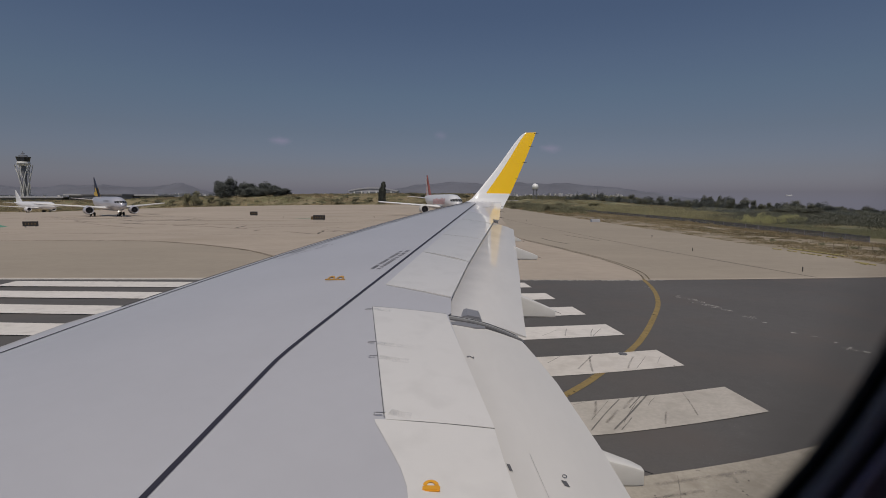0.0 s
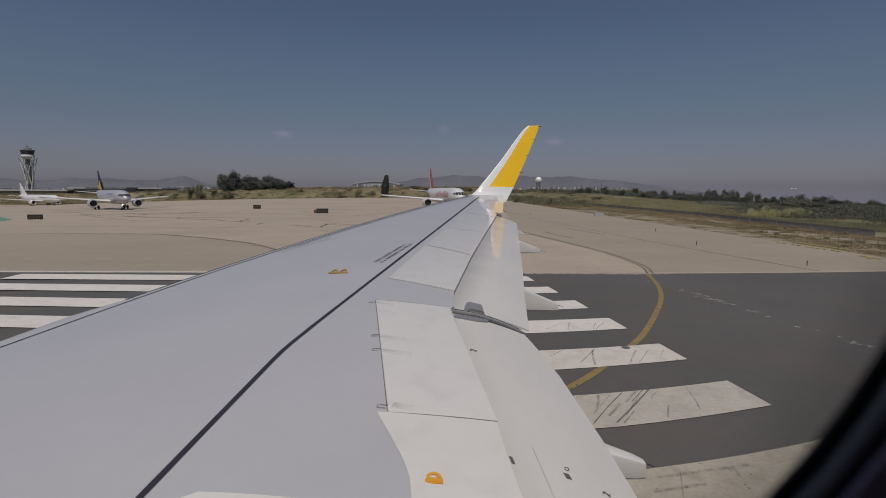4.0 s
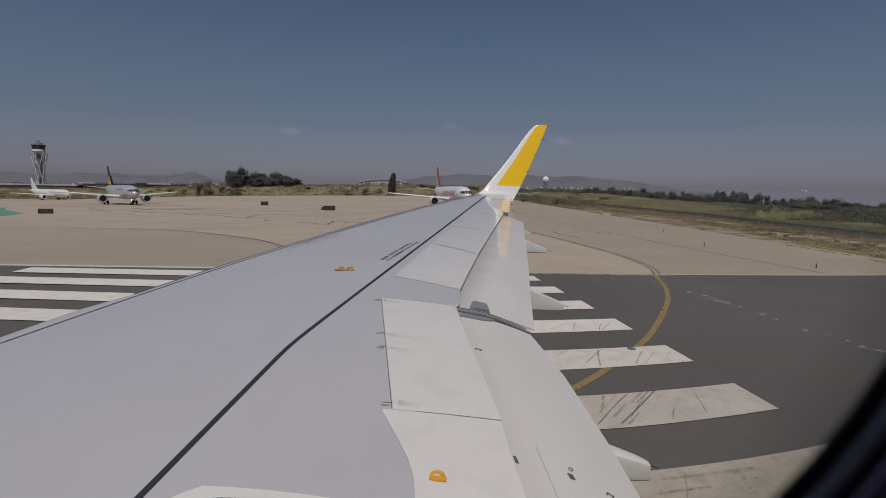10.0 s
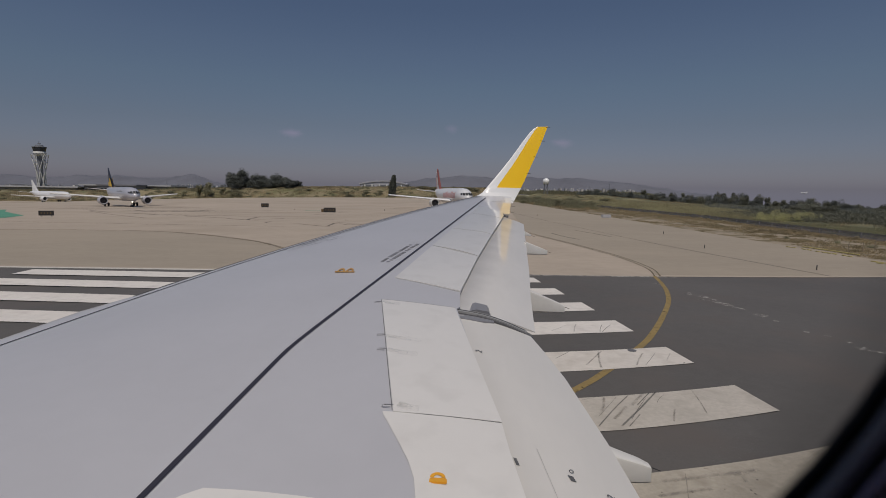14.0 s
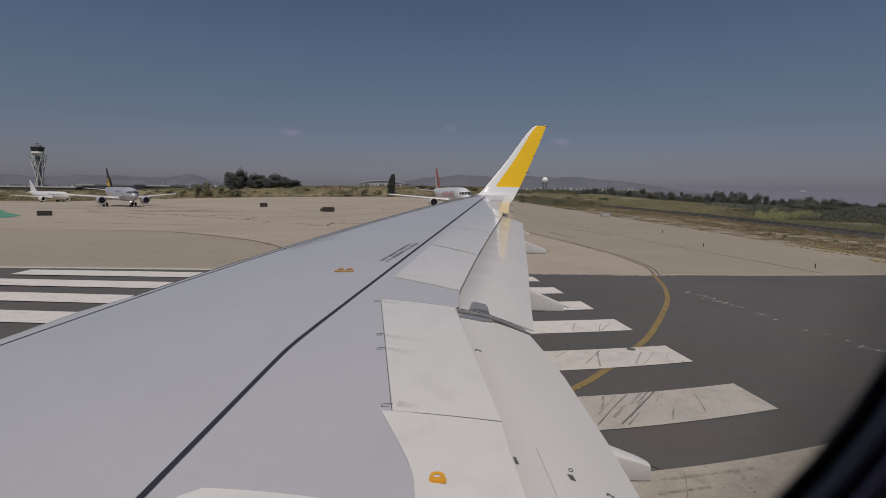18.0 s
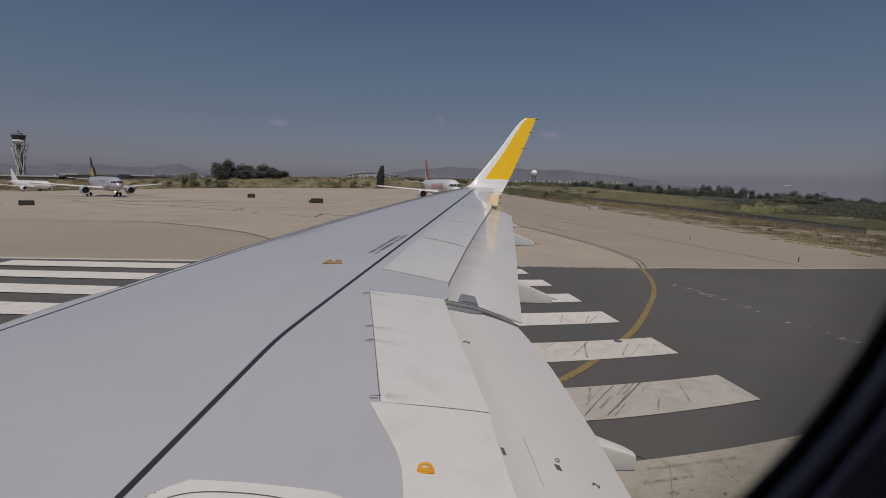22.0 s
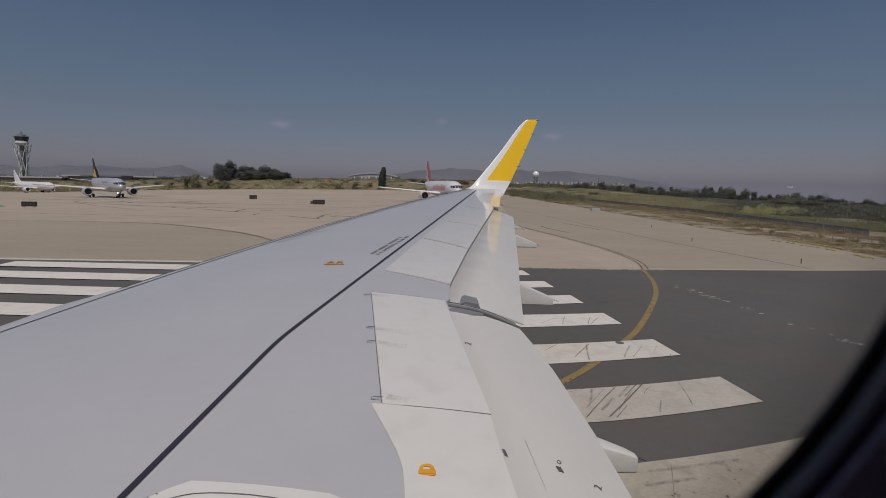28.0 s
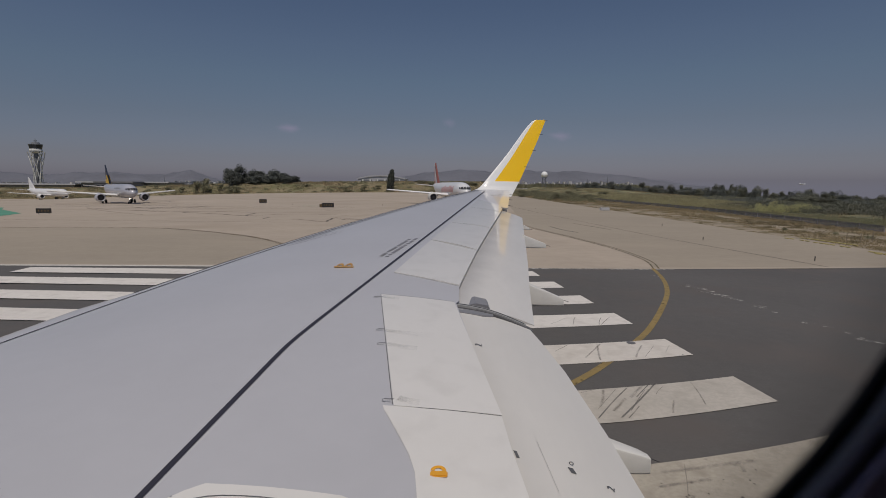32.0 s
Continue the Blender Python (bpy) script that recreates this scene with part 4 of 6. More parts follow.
# dark seal, its rail and a grey housing between the two flaps
for nm, half, lift, u0, u1, m_, lab in (("flap_seal", 0.06, 0.0, 0.0, 1.0, M_SEAL_SHADE, "dark curved seal between the flaps"), ("seal_rail", 0.034, 0.022, 0.02, 0.93, M_RAIL, "pale grey rail along the seal"), ("seal_slot", 0.006, 0.024, 0.0, 0.9, M_RUBBER, "black slot in the rail"),
                                        ("seal_lip", 0.012, 0.012, 0.3, 1.0, M_SEAL_SHADE, "dark rubber lip")):
    bm = bmesh.new()
    prev = []
    for k in range(11):
        u = u0 + (u1 - u0) * k / 10
        x = 0.06 + 0.9 * u
        y = 5.79 - 0.17 * u - (0.055 if nm == "seal_lip" else 0.0)
        z = wz(x, y) - 0.045 - 0.105 * u + 0.045 * math.sin(math.pi * u) + lift
        prev.append([(x, y - half, z - 0.08), (x, y - half, z), (x, y + half, z + 0.005), (x, y + half, z - 0.08)])
    loft(bm, prev)
    part(nm, fixed(bm), m_, plane, lab)
bm = bmesh.new()
loft(bm, [[(0.2, 5.84, 3.2), (0.2, 5.84, 3.3), (0.2, 6.1, 3.31), (0.2, 6.1, 3.2)], [(0.33, 5.82, 3.2), (0.33, 5.82, 3.34), (0.33, 6.1, 3.36), (0.33, 6.1, 3.2)], [(0.47, 5.8, 3.18), (0.47, 5.8, 3.32), (0.47, 6.05, 3.34), (0.47, 6.05, 3.18)], [(0.52, 5.8, 3.16), (0.52, 5.8, 3.24), (0.52, 6.0, 3.25), (0.52, 6.0, 3.16)]])
part("seal_housing", fixed(bm), M_MIDGREY, plane, "mid grey housing over the flap joint")
bm = bmesh.new()
loft(bm, [[(0.11, 5.56, 3.2), (0.11, 5.56, 3.306), (0.11, 5.74, 3.312), (0.11, 5.74, 3.2)], [(0.4, 5.55, 3.18), (0.4, 5.55, 3.268), (0.4, 5.68, 3.278), (0.4, 5.68, 3.18)], [(0.52, 5.6, 3.16), (0.52, 5.6, 3.25), (0.52, 5.66, 3.256), (0.52, 5.66, 3.16)]])
part("seal_flange", fixed(bm), M_MIDGREY, plane, "grey flange beside the flap joint")
# solid black block stands in for the shade inside the open gap
bm = bmesh.new()
box(bm, 0.0, 0.12, 5.6, 5.82, 3.18, 3.3)
part("gap_shade_block", bm, M_RUBBER, plane, "black block painting the shade in the gap under the shroud")


# flap track fairings
def fairing(y_, xa, za, xb, zb, low, w, w_tail, draw=0.0):
    """A wedge-shaped fairing: its back slopes from (xa, za) to its tail (xb, zb), its keel runs level at low."""
    bm = bmesh.new()
    rings_ = []
    for k in range(13):
        u = k / 12
        x = xa + (xb - xa) * u
        t, ww = za + (zb - za) * u, w + (w_tail - w) * u ** 1.1
        y = y_ - draw * (w - ww) / 2
        if k == 12:
            x, ww, t = x + 0.015, ww * 0.8, t - 0.015
        b_ = low
        h = max(0.025, t - b_)
        rings_.append([(x, y - ww * 0.5, t - 0.12 * h), (x, y - ww * 0.46, t - 0.03 * h), (x, y - ww * 0.38, t), (x, y + ww * 0.3, t - 0.01 * h), (x, y + ww * 0.43, t - 0.05 * h), (x, y + ww * 0.5, t - 0.18 * h),
                       (x, y + ww * 0.46, t - 0.88 * h), (x, y + ww * 0.36, t - h), (x, y - ww * 0.36, t - h), (x, y - ww * 0.46, t - 0.9 * h)])
    loft(bm, rings_)
    f = part("flap_track_fairing", fixed(bm), M_FAIRING, plane, "white flap track fairing", True)
    bm = bmesh.new()
    y = y_ - draw * (w - w_tail) / 2
    tube(bm, (xb - 0.02, y, zb - 0.02), (xb + 0.1, y - 0.01, zb - 0.06), 0.005, 0.003, 6)
    part("static_wick", bm, M_RUBBER, f, "thin black static wick")


fairing(3.88, 0.85, 2.83, 1.58, 2.615, 2.47, 0.34, 0.12, 0.8)
fairing(7.42, 0.95, 3.38, 1.7, 3.06, 2.95, 0.28, 0.13)
fairing(10.3, 1.53, 3.72, 1.98, 3.545, 3.455, 0.2, 0.07)
fairing(12.0, 1.55, 3.9, 1.92, 3.725, 3.68, 0.14, 0.06)

# small markings on the flaps
def on_flap(x, y):
    """The top of the inboard flap."""
    a, b = tin(y) - 0.12, lerp(FLAP_IN_TE, y)
    u = (x - a) / (b - a)
    return wz(x, y) - 0.035 - 0.115 * u * u + 0.004


def flap_mark(name, pts, material, label):
    bm = bmesh.new()
    bm.faces.new([bm.verts.new((x, y, on_flap(x, y))) for x, y in pts])
    return part(name, fixed(bm), material, flap_in, label)


for x, y, sx, sy in ((0.474, 3.19, 0.022, 0.07), (0.836, 3.151, 0.036, 0.05)):
    flap_mark("flap_mark", [(x - sx / 2, y - sy / 2), (x + sx / 2, y - sy / 2), (x + sx / 2 - 0.012, y + sy / 2), (x - sx / 2 - 0.012, y + sy / 2)], M_SEAL_SHADE, "small dark rectangular mark")
bm = bmesh.new()
prev = None
for k in range(15):
    a = 2 * math.pi * k / 14
    q = [bm.verts.new((0.842 + r * math.cos(a), 3.227 + 1.2 * r * math.sin(a), on_flap(0.842, 3.227 + 1.2 * r * math.sin(a)) + 0.001)) for r in (0.011, 0.016)]
    if prev:
        bm.faces.new((prev[0], prev[1], q[1], q[0]))
    prev = q
part("flap_mark", bm, M_SEAL_SHADE, flap_in, "small dark ring mark")
flap_mark("flap_crease", [(0.634, 3.384), (0.6365, 3.384), (0.6905, 2.904), (0.688, 2.904)], M_CREASE, "thin panel crease")
for x, y, s, turn in ((0.309, 4.792, 0.095, 82), (1.069, 3.083, 0.075, 74)):
    cu = bpy.data.curves.new("numeral", "FONT")
    cu.body, cu.size, cu.extrude, cu.offset, cu.align_x, cu.align_y = "2", s, 0.0008, 0.0, "CENTER", "CENTER"
    ob = new("numeral", cu)
    ob.data.materials.append(M_SEAL_SHADE)
    ob.parent = flap_in
    tx = Vector((0.1, 0, on_flap(x + 0.05, y) - on_flap(x - 0.05, y))).normalized()
    ty = Vector((0, 0.1, on_flap(x, y + 0.05) - on_flap(x, y - 0.05))).normalized()
    up_ = tx.cross(ty).normalized()
    ob.matrix_world = Matrix.Translation((x, y, on_flap(x, y) + 0.003)) @ Matrix((tx, up_.cross(tx), up_)).transposed().to_4x4() @ pose(0, 0, 0, 0, 0, turn)
    tagged(ob, "small black numeral 2")
# grease smears drawn back from the hinge fittings
for x, y, ln in ((-0.6, 4.82, 0.36), (-0.55, 4.52, 0.28), (-0.36, 3.62, 0.16), (-0.75, 5.76, 0.2)):
    for j, f in enumerate((1.0, 0.7, 0.45, 0.25)):
        on_wing("grease_smear", [(x, y), (x + ln * f * 0.5, y - 0.03 * f), (x + ln * f, y - 0.035 * f)], 0.09 - 0.016 * j, M_SMEAR, up=0.0095 + 0.0006 * j)

# winglet: a white leading edge, a yellow blade behind it
SH_LE = [(0.76, 15.75, 4.555), (0.94, 15.88, 4.63), (1.13, 15.98, 4.82), (1.83, 16.32, 5.67), (2.37, 16.57, 6.41), (2.62, 16.66, 6.70), (2.76, 16.68, 6.79)]
SH_TE = [(1.95, 15.85, 4.36), (2.09, 16.0, 4.60), (2.22, 16.1, 4.83), (2.53, 16.32, 5.48), (2.89, 16.55, 6.29), (3.07, 16.66, 6.74), (3.09, 16.68, 6.80)]


def spline(P, t):
    n = len(P) - 1
    i = min(int(t * n), n - 1)
    f = t * n - i
    p0, p1, p2, p3 = (Vector(P[max(i - 1, 0)]), Vector(P[i]), Vector(P[i + 1]), Vector(P[min(i + 2, n)]))
    return 0.5 * (2 * p1 + (p2 - p0) * f + (2 * p0 - 5 * p1 + 4 * p2 - p3) * f * f + (3 * p1 - p0 - 3 * p2 + p3) * f ** 3)


def blade(t0, t1, u0, u1, thick, n=20, m=10):
    bm = bmesh.new()
    rings_ = []
    for i in range(n + 1):
        t = t0 + (t1 - t0) * i / n
        a, b = spline(SH_LE, t), spline(SH_TE, t)
        along = (spline(SH_LE, min(1, t + 0.02)) - spline(SH_LE, max(0, t - 0.02))).normalized()
        nor = (b - a).cross(along).normalized()
        if nor.y > 0 and t > 0.3:
            nor = -nor
        if nor.z < 0 and t <= 0.3:
            nor = -nor
        f, k_ = [], []
        for k in range(m + 1):
            u = u0(t) + (u1(t) - u0(t)) * k / m
            p = a + (b - a) * u
            w = thick * (b - a).length * (math.sqrt(max(u, 0)) - u) * 0.9
            f.append(p + nor * (w + 0.003))
            k_.append(p - nor * (w + 0.003))
        rings_.append(f + list(reversed(k_)))
    loft(bm, rings_)
    return fixed(bm)


winglet = part("winglet", blade(0.0, 0.3333, lambda t: 0, lambda t: 1, 0.2), M_GLOSS, plane, "upturned winglet with glossy white root", True)
part("winglet_leading_edge", blade(0.3335, 0.91, lambda t: 0, lambda t: 0.285 - 0.1 * (t - 0.333) / 0.6, 0.09), M_GLOSS, winglet, "glossy white leading edge", True)
part("winglet_blade", blade(0.3335, 0.91, lambda t: 0.286 - 0.1 * (t - 0.333) / 0.6, lambda t: 1, 0.09), M_YELLOW, winglet, "bright yellow painted blade", True)
part("winglet_tip", blade(0.9101, 1.0, lambda t: 0, lambda t: 1, 0.09, n=6), M_YELLOW, winglet, "bright yellow painted tip", True)
for t in (0.46, 0.57, 0.68, 0.86):
    p = spline(SH_TE, t)
    bm = bmesh.new()
    tube(bm, p + Vector((-0.05, 0, 0)), p + Vector((0.09, 0, -0.01)), 0.012, 0.004, 6)
    part("static_wick", bm, M_RUBBER, winglet, "thin black static wick")
for y in (13.0, 14.0, 15.0):
    bm = bmesh.new()
    x = lerp(SKIN_TE, y)
    tube(bm, (x - 0.05, y, wz(x, y)), (x + 0.12, y, wz(x, y) - 0.02), 0.008, 0.003, 6)
    part("static_wick", bm, M_RUBBER, plane, "thin black static wick")

# fuselage with the cabin window that the camera looks through
WY, WX, WZ, WA, WB = 0.09, -0.0228, 4.7403, 0.118, 0.138
R_F, CZ = 1.98, 4.45
CY = WY + 0.035 - math.sqrt(R_F ** 2 - (4.7 - CZ) ** 2)


def shell(name, r, material, label, flip):
    """A tube along x with a rectangular opening for the window."""
    bm = bmesh.new()
    xs, holes = [-9], set()
    for k in range(-14, 15):
        half = 0.1 if k else 0.19
        holes.add(len(xs))
        xs += [WX + 0.56 * k - half, WX + 0.56 * k + half]
    xs.append(9)
    z0, z1 = WZ - 0.21, WZ + 0.21
    a0, a1 = math.asin((z0 - CZ) / r), math.asin((z1 - CZ) / r)
    b0, b1 = math.pi - a1, math.pi - a0
    angs = [a0] + [a1 + (b0 - a1) * k / 18 for k in range(19)] + [b1 + (2 * math.pi + a0 - b1) * k / 20 for k in range(20)]
    cols = [[bm.verts.new((x, CY + r * math.cos(a), CZ + r * math.sin(a))) for a in angs] for x in xs]
    n = len(angs)
    for i in range(len(xs) - 1):
        for k in range(n):
            if i in holes and k in (0, 19):
                continue
            q = (cols[i][k], cols[i][(k + 1) % n], cols[i + 1][(k + 1) % n], cols[i + 1][k])
            bm.faces.new(q if flip else tuple(reversed(q)))
    bm.faces.new(cols[0])
    bm.faces.new(list(reversed(cols[-1])))
    return part(name, bm, material, plane, label)


fuselage = shell("fuselage", R_F, M_AIRW, "white painted fuselage skin", False)
lining = shell("cabin_lining", R_F - 0.03, M_LINING, "pale grey cabin side wall lining", True)
# stepped window surround: a black seal, a grey bezel, a groove, a dark reveal on the wall
def oval(grow, yy):
    k = yy / WY
    return [(k * (WX + (WA + grow) * math.cos(2 * math.pi * i / 72)), yy, 4.7 + k * (WZ - 4.7 + (WB + grow) * math.sin(2 * math.pi * i / 72))) for i in range(72)]


surround = None
for nm, steps_, m_, lab in (("window_seal", ((0.0, WY), (0.0015, WY - 0.0015), (0.0046, WY - 0.001), (0.006, WY + 0.01), (0.002, WY + 0.012)), M_GROOVE, "black rubber window seal"),
                            ("window_bezel", ((0.0044, WY - 0.001), (0.0052, WY - 0.004), (0.007, WY - 0.0052), (0.0088, WY - 0.0048), (0.0097, WY - 0.003), (0.0097, WY + 0.008), (0.0044, WY + 0.008)), M_BEZEL, "dark grey moulded window bezel"),
                            ("bezel_groove", ((0.0095, WY - 0.001), (0.0114, WY - 0.001), (0.0116, WY + 0.006), (0.0095, WY + 0.006)), M_GROOVE, "black groove round the bezel"),
                            ("window_surround", ((0.0112, WY - 0.001), (0.0117, WY - 0.007), (0.0128, WY - 0.009), (0.03, WY - 0.012), (0.07, WY - 0.014), (0.15, WY - 0.02), (0.15, WY + 0.02), (0.05, WY + 0.02), (0.0112, WY + 0.01)), M_SURROUND, "dark moulded cabin window surround")):
    bm = bmesh.new()
    rings = [oval(g, yy) for g, yy in steps_]
    loft(bm, rings + [rings[0]], caps=False)
    part(nm, fixed(bm), m_, plane, lab, True)

# added see-through dark ring: paints the soft dimming towards the window edge
M_DIMRING = mat("window_edge_dimming", (0.06, 0.056, 0.055), 0.9, var=0.2, scale=60, fine=400)
n_, l_ = M_DIMRING.node_tree.nodes, M_DIMRING.node_tree.links
tc_, sp_, mr_ = n_.new("ShaderNodeTexCoord"), n_.new("ShaderNodeSeparateXYZ"), n_.new("ShaderNodeMapRange")
mr_.interpolation_type, mr_.inputs["To Max"].default_value = "SMOOTHSTEP", 0.27
l_.new(tc_.outputs["UV"], sp_.inputs[0])
l_.new(sp_.outputs["Y"], mr_.inputs[0])
l_.new(mr_.outputs[0], n_["Principled BSDF"].inputs["Alpha"])
bm = bmesh.new()
uv = bm.loops.layers.uv.new("across")
rings = [[bm.verts.new(p) for p in oval(g, WY + 0.004)] for g in (-0.016, -0.012, -0.008, -0.004, 0.001)]
for k, (ra, rb) in enumerate(zip(rings, rings[1:])):
    for i in range(72):
        fc = bm.faces.new((ra[i], ra[(i + 1) % 72], rb[(i + 1) % 72], rb[i]))
        for lp, v in zip(fc.loops, (k, k, k + 1, k + 1)):
            lp[uv].uv = (i / 72, v / 4)
rim = part("dimming_ring", bm, M_DIMRING, plane, "see-through dark ring painting the soft dimming near the window edge", True)
rim.visible_shadow = False

# landing gear, out of sight under the wing and nose
for gx, gy, zt, r in ((0.6, CY + 3.8, 2.7, 0.58), (0.6, CY - 3.8, 2.7, 0.58), (-8.6, CY, 2.6, 0.4)):
    bm = bmesh.new()
    tube(bm, (gx, gy, zt), (gx, gy, r), 0.13, 0.11)
    leg = part("gear_leg", fixed(bm), M_STEEL, plane)
    for o in (-0.4, 0.4):
        bm = bmesh.new()
        lathe(bm, [(-0.19, r * 0.5), (-0.19, r * 0.88), (-0.1, r), (0.1, r), (0.19, r * 0.88), (0.19, r * 0.5)], 18)
        for v in bm.verts:
            v.co = Vector((v.co.y + gx, v.co.x + gy + o, v.co.z + r + 0.014))
        part("wheel", fixed(bm), M_RUBBER, leg)


# ---- parked and taxiing airliners ----
def airliner(name, label, length, base, skin, wing_m, fin_m, nac_m, fin_extra=None, title=None, lamp=False):
    """A twin-jet airliner with its nose along +x; its origin lies on the ground between the main wheels."""
    t = thing(name, label, "airliner", "waiting airliners")
    nose, r, zc = base + 5.0, 1.98, 3.75
    tail = nose - length
    bm = bmesh.new()
    prof = [(0, 0.05, -0.55), (0.25, 0.5, -0.5), (0.8, 0.95, -0.4), (1.7, 1.4, -0.25), (2.8, 1.72, -0.1), (4.2, 1.92, -0.02), (6, r, 0), (length * 0.66, r, 0), (length * 0.76, 1.75, 0.2),
            (length * 0.85, 1.3, 0.6), (length * 0.93, 0.8, 1.0), (length * 0.985, 0.35, 1.35), (length, 0.12, 1.45)]
    rings_ = []
    for s, rr, dz in prof:
        rings_.append([(nose - s, rr * math.cos(2 * math.pi * k / 24), zc + dz + 1.03 * rr * math.sin(2 * math.pi * k / 24)) for k in range(24)])
    loft(bm, rings_)
    fus = part("fuselage", fixed(bm), skin, t, "", True)
    # cockpit windows: a band of panes lying just proud of the nose
    def skin_x(y, z):
        lo, hi = 0.1, 6.0
        for _ in range(30):
            m_ = (lo + hi) / 2
            rr, dz = lerp([(p[0], p[1]) for p in prof], m_), lerp([(p[0], p[2]) for p in prof], m_)
            lo, hi = (m_, hi) if (y / rr) ** 2 + ((z - zc - dz) / (1.03 * rr)) ** 2 > 1 else (lo, m_)
        return nose - hi + 0.05
    for sy in (-1, 1):
        for y0, y1, z0, z1, z2, z3 in ((0.05, 0.6, 0.28, 0.26, 0.92, 0.88), (0.69, 1.16, 0.26, 0.28, 0.88, 0.8), (1.23, 1.48, 0.3, 0.34, 0.78, 0.7)):
            bm = bmesh.new()
            grid = []
            for a in range(5):
                y = y0 + (y1 - y0) * a / 4
                lo_, hi_ = z0 + (z1 - z0) * a / 4, z2 + (z3 - z2) * a / 4
                grid.append([bm.verts.new((skin_x(y, zc + lo_ + (hi_ - lo_) * c / 3) + 0.03, sy * y * 1.025, zc + lo_ + (hi_ - lo_) * c / 3 + 0.01)) for c in range(4)])
            for a in range(4):
                for c in range(3):
                    bm.faces.new((grid[a][c], grid[a + 1][c], grid[a + 1][c + 1], grid[a][c + 1]))
            part("cockpit_window", bm, M_COCKPIT, fus, "dark cockpit window")
    for sy in (-1, 1):
        # wing, with thickness
        bm = bmesh.new()
        rings_ = []
        for y, xl, ch, z, th in ((1.2, 6.4, 7.2, 2.4, 0.95), (6.4, 3.6, 3.9, 2.85, 0.62), (16.6, -1.9, 1.6, 3.7, 0.36), (17.0, -2.5, 0.9, 3.8, 0.16)):
            rings_.append([(xl, sy * y, z), (xl - 0.12 * ch, sy * y, z + 0.5 * th), (xl - 0.45 * ch, sy * y, z + 0.55 * th), (xl - ch, sy * y, z - 0.1 * th), (xl - 0.5 * ch, sy * y, z - 0.4 * th), (xl - 0.1 * ch, sy * y, z - 0.4 * th)])
        loft(bm, rings_)
        part("wing", fixed(bm), wing_m, t)
        bm = bmesh.new()
        loft(bm, [[(tail + 5.6, sy * 0.5, 4.75), (tail + 4, sy * 0.5, 4.95), (tail + 1.6, sy * 0.5, 4.75), (tail + 4, sy * 0.5, 4.6)],
                  [(tail + 2.3, sy * 6.2, 5.3), (tail + 1.8, sy * 6.2, 5.38), (tail + 0.9, sy * 6.2, 5.3), (tail + 1.8, sy * 6.2, 5.24)]])
        part("tailplane", fixed(bm), wing_m, t)
        # engine: cowl, fan, spinner, pylon
        bm = bmesh.new()
        lathe(bm, [(5.6, 0.9), (5.75, 1.0), (5.55, 1.14), (4.6, 1.24), (3.2, 1.15), (1.9, 0.82), (1.9, 0.6), (3.5, 0.8), (5.2, 0.86), (5.6, 0.9)], 24, caps=False)
        for v in bm.verts:
            v.co.y += sy * 5.75
            v.co.z += 1.85
        eng = part("engine", fixed(bm), nac_m, t, "", True)
        bm = bmesh.new()
        lathe(bm, [(5.3, 0.885), (5.32, 0.88), (5.34, 0.3), (5.6, 0.03)], 20)
        for v in bm.verts:
            v.co.y += sy * 5.75
            v.co.z += 1.85
        part("fan", fixed(bm), M_DARKM, eng, "dark fan and spinner")
        bm = bmesh.new()
        loft(bm, [[(5.0, sy * 5.6, 2.9), (5.0, sy * 5.9, 2.9), (2.2, sy * 5.9, 2.6), (2.2, sy * 5.6, 2.6)], [(4.2, sy * 5.65, 3.25), (4.2, sy * 5.85, 3.25), (1.5, sy * 5.85, 3.25), (1.5, sy * 5.65, 3.25)]])
        part("pylon", fixed(bm), nac_m, eng)
        bm = bmesh.new()
        tube(bm, (0.3, sy * 3.3, 3.0), (0, sy * 3.8, 0.58), 0.13, 0.12)
        leg = part("main_gear_leg", fixed(bm), M_POST, t)
        for o in (-0.46, 0.46):
            bm = bmesh.new()
            lathe(bm, [(-0.2, 0.3), (-0.2, 0.5), (-0.12, 0.58), (0.12, 0.58), (0.2, 0.5), (0.2, 0.3)], 18)
            for v in bm.verts:
                v.co = Vector((v.co.y, v.co.x + sy * 3.8 + o, v.co.z + 0.58))
            part("wheel", fixed(bm), M_RUBBER, leg)
    bm = bmesh.new()
    tube(bm, (base, 0, 2.2), (base, 0, 0.4), 0.1, 0.09)
    leg = part("nose_gear_leg", fixed(bm), M_POST, t)
    for o in (-0.25, 0.25):
        bm = bmesh.new()
        lathe(bm, [(-0.11, 0.2), (-0.11, 0.33), (-0.06, 0.38), (0.06, 0.38), (0.11, 0.33), (0.11, 0.2)], 16)
        for v in bm.verts:
            v.co = Vector((v.co.y + base, v.co.x + o, v.co.z + 0.38))
        part("wheel", fixed(bm), M_RUBBER, leg)
    if lamp:
        bm = bmesh.new()
        lathe(bm, [(0, 0.02), (0, 0.15), (-0.12, 0.1), (-0.16, 0.03)], 12)
        for v in bm.verts:
            v.co += Vector((base + 0.35, 0, 1.55))
        part("taxi_lamp", fixed(bm), lamp_m, leg, "lit taxi lamp")
    bm = bmesh.new()
    fz = lambda f: (tail + 8.6 - 6.0 * f, tail + 2.2 - 0.6 * f, 5.2 + 6.6 * f)
    rings_ = []
    for f, w in ((0, 0.3), (0.12, 0.24), (1, 0.12)):
        a, b, z = fz(f)
        rings_.append([(a, 0, z), (a - 0.3 * (a - b), w, z), (b, 0.02, z), (b, -0.02, z), (a - 0.3 * (a - b), -w, z)])
    loft(bm, rings_)
    fin = part("tail_fin", fixed(bm), fin_m, t)
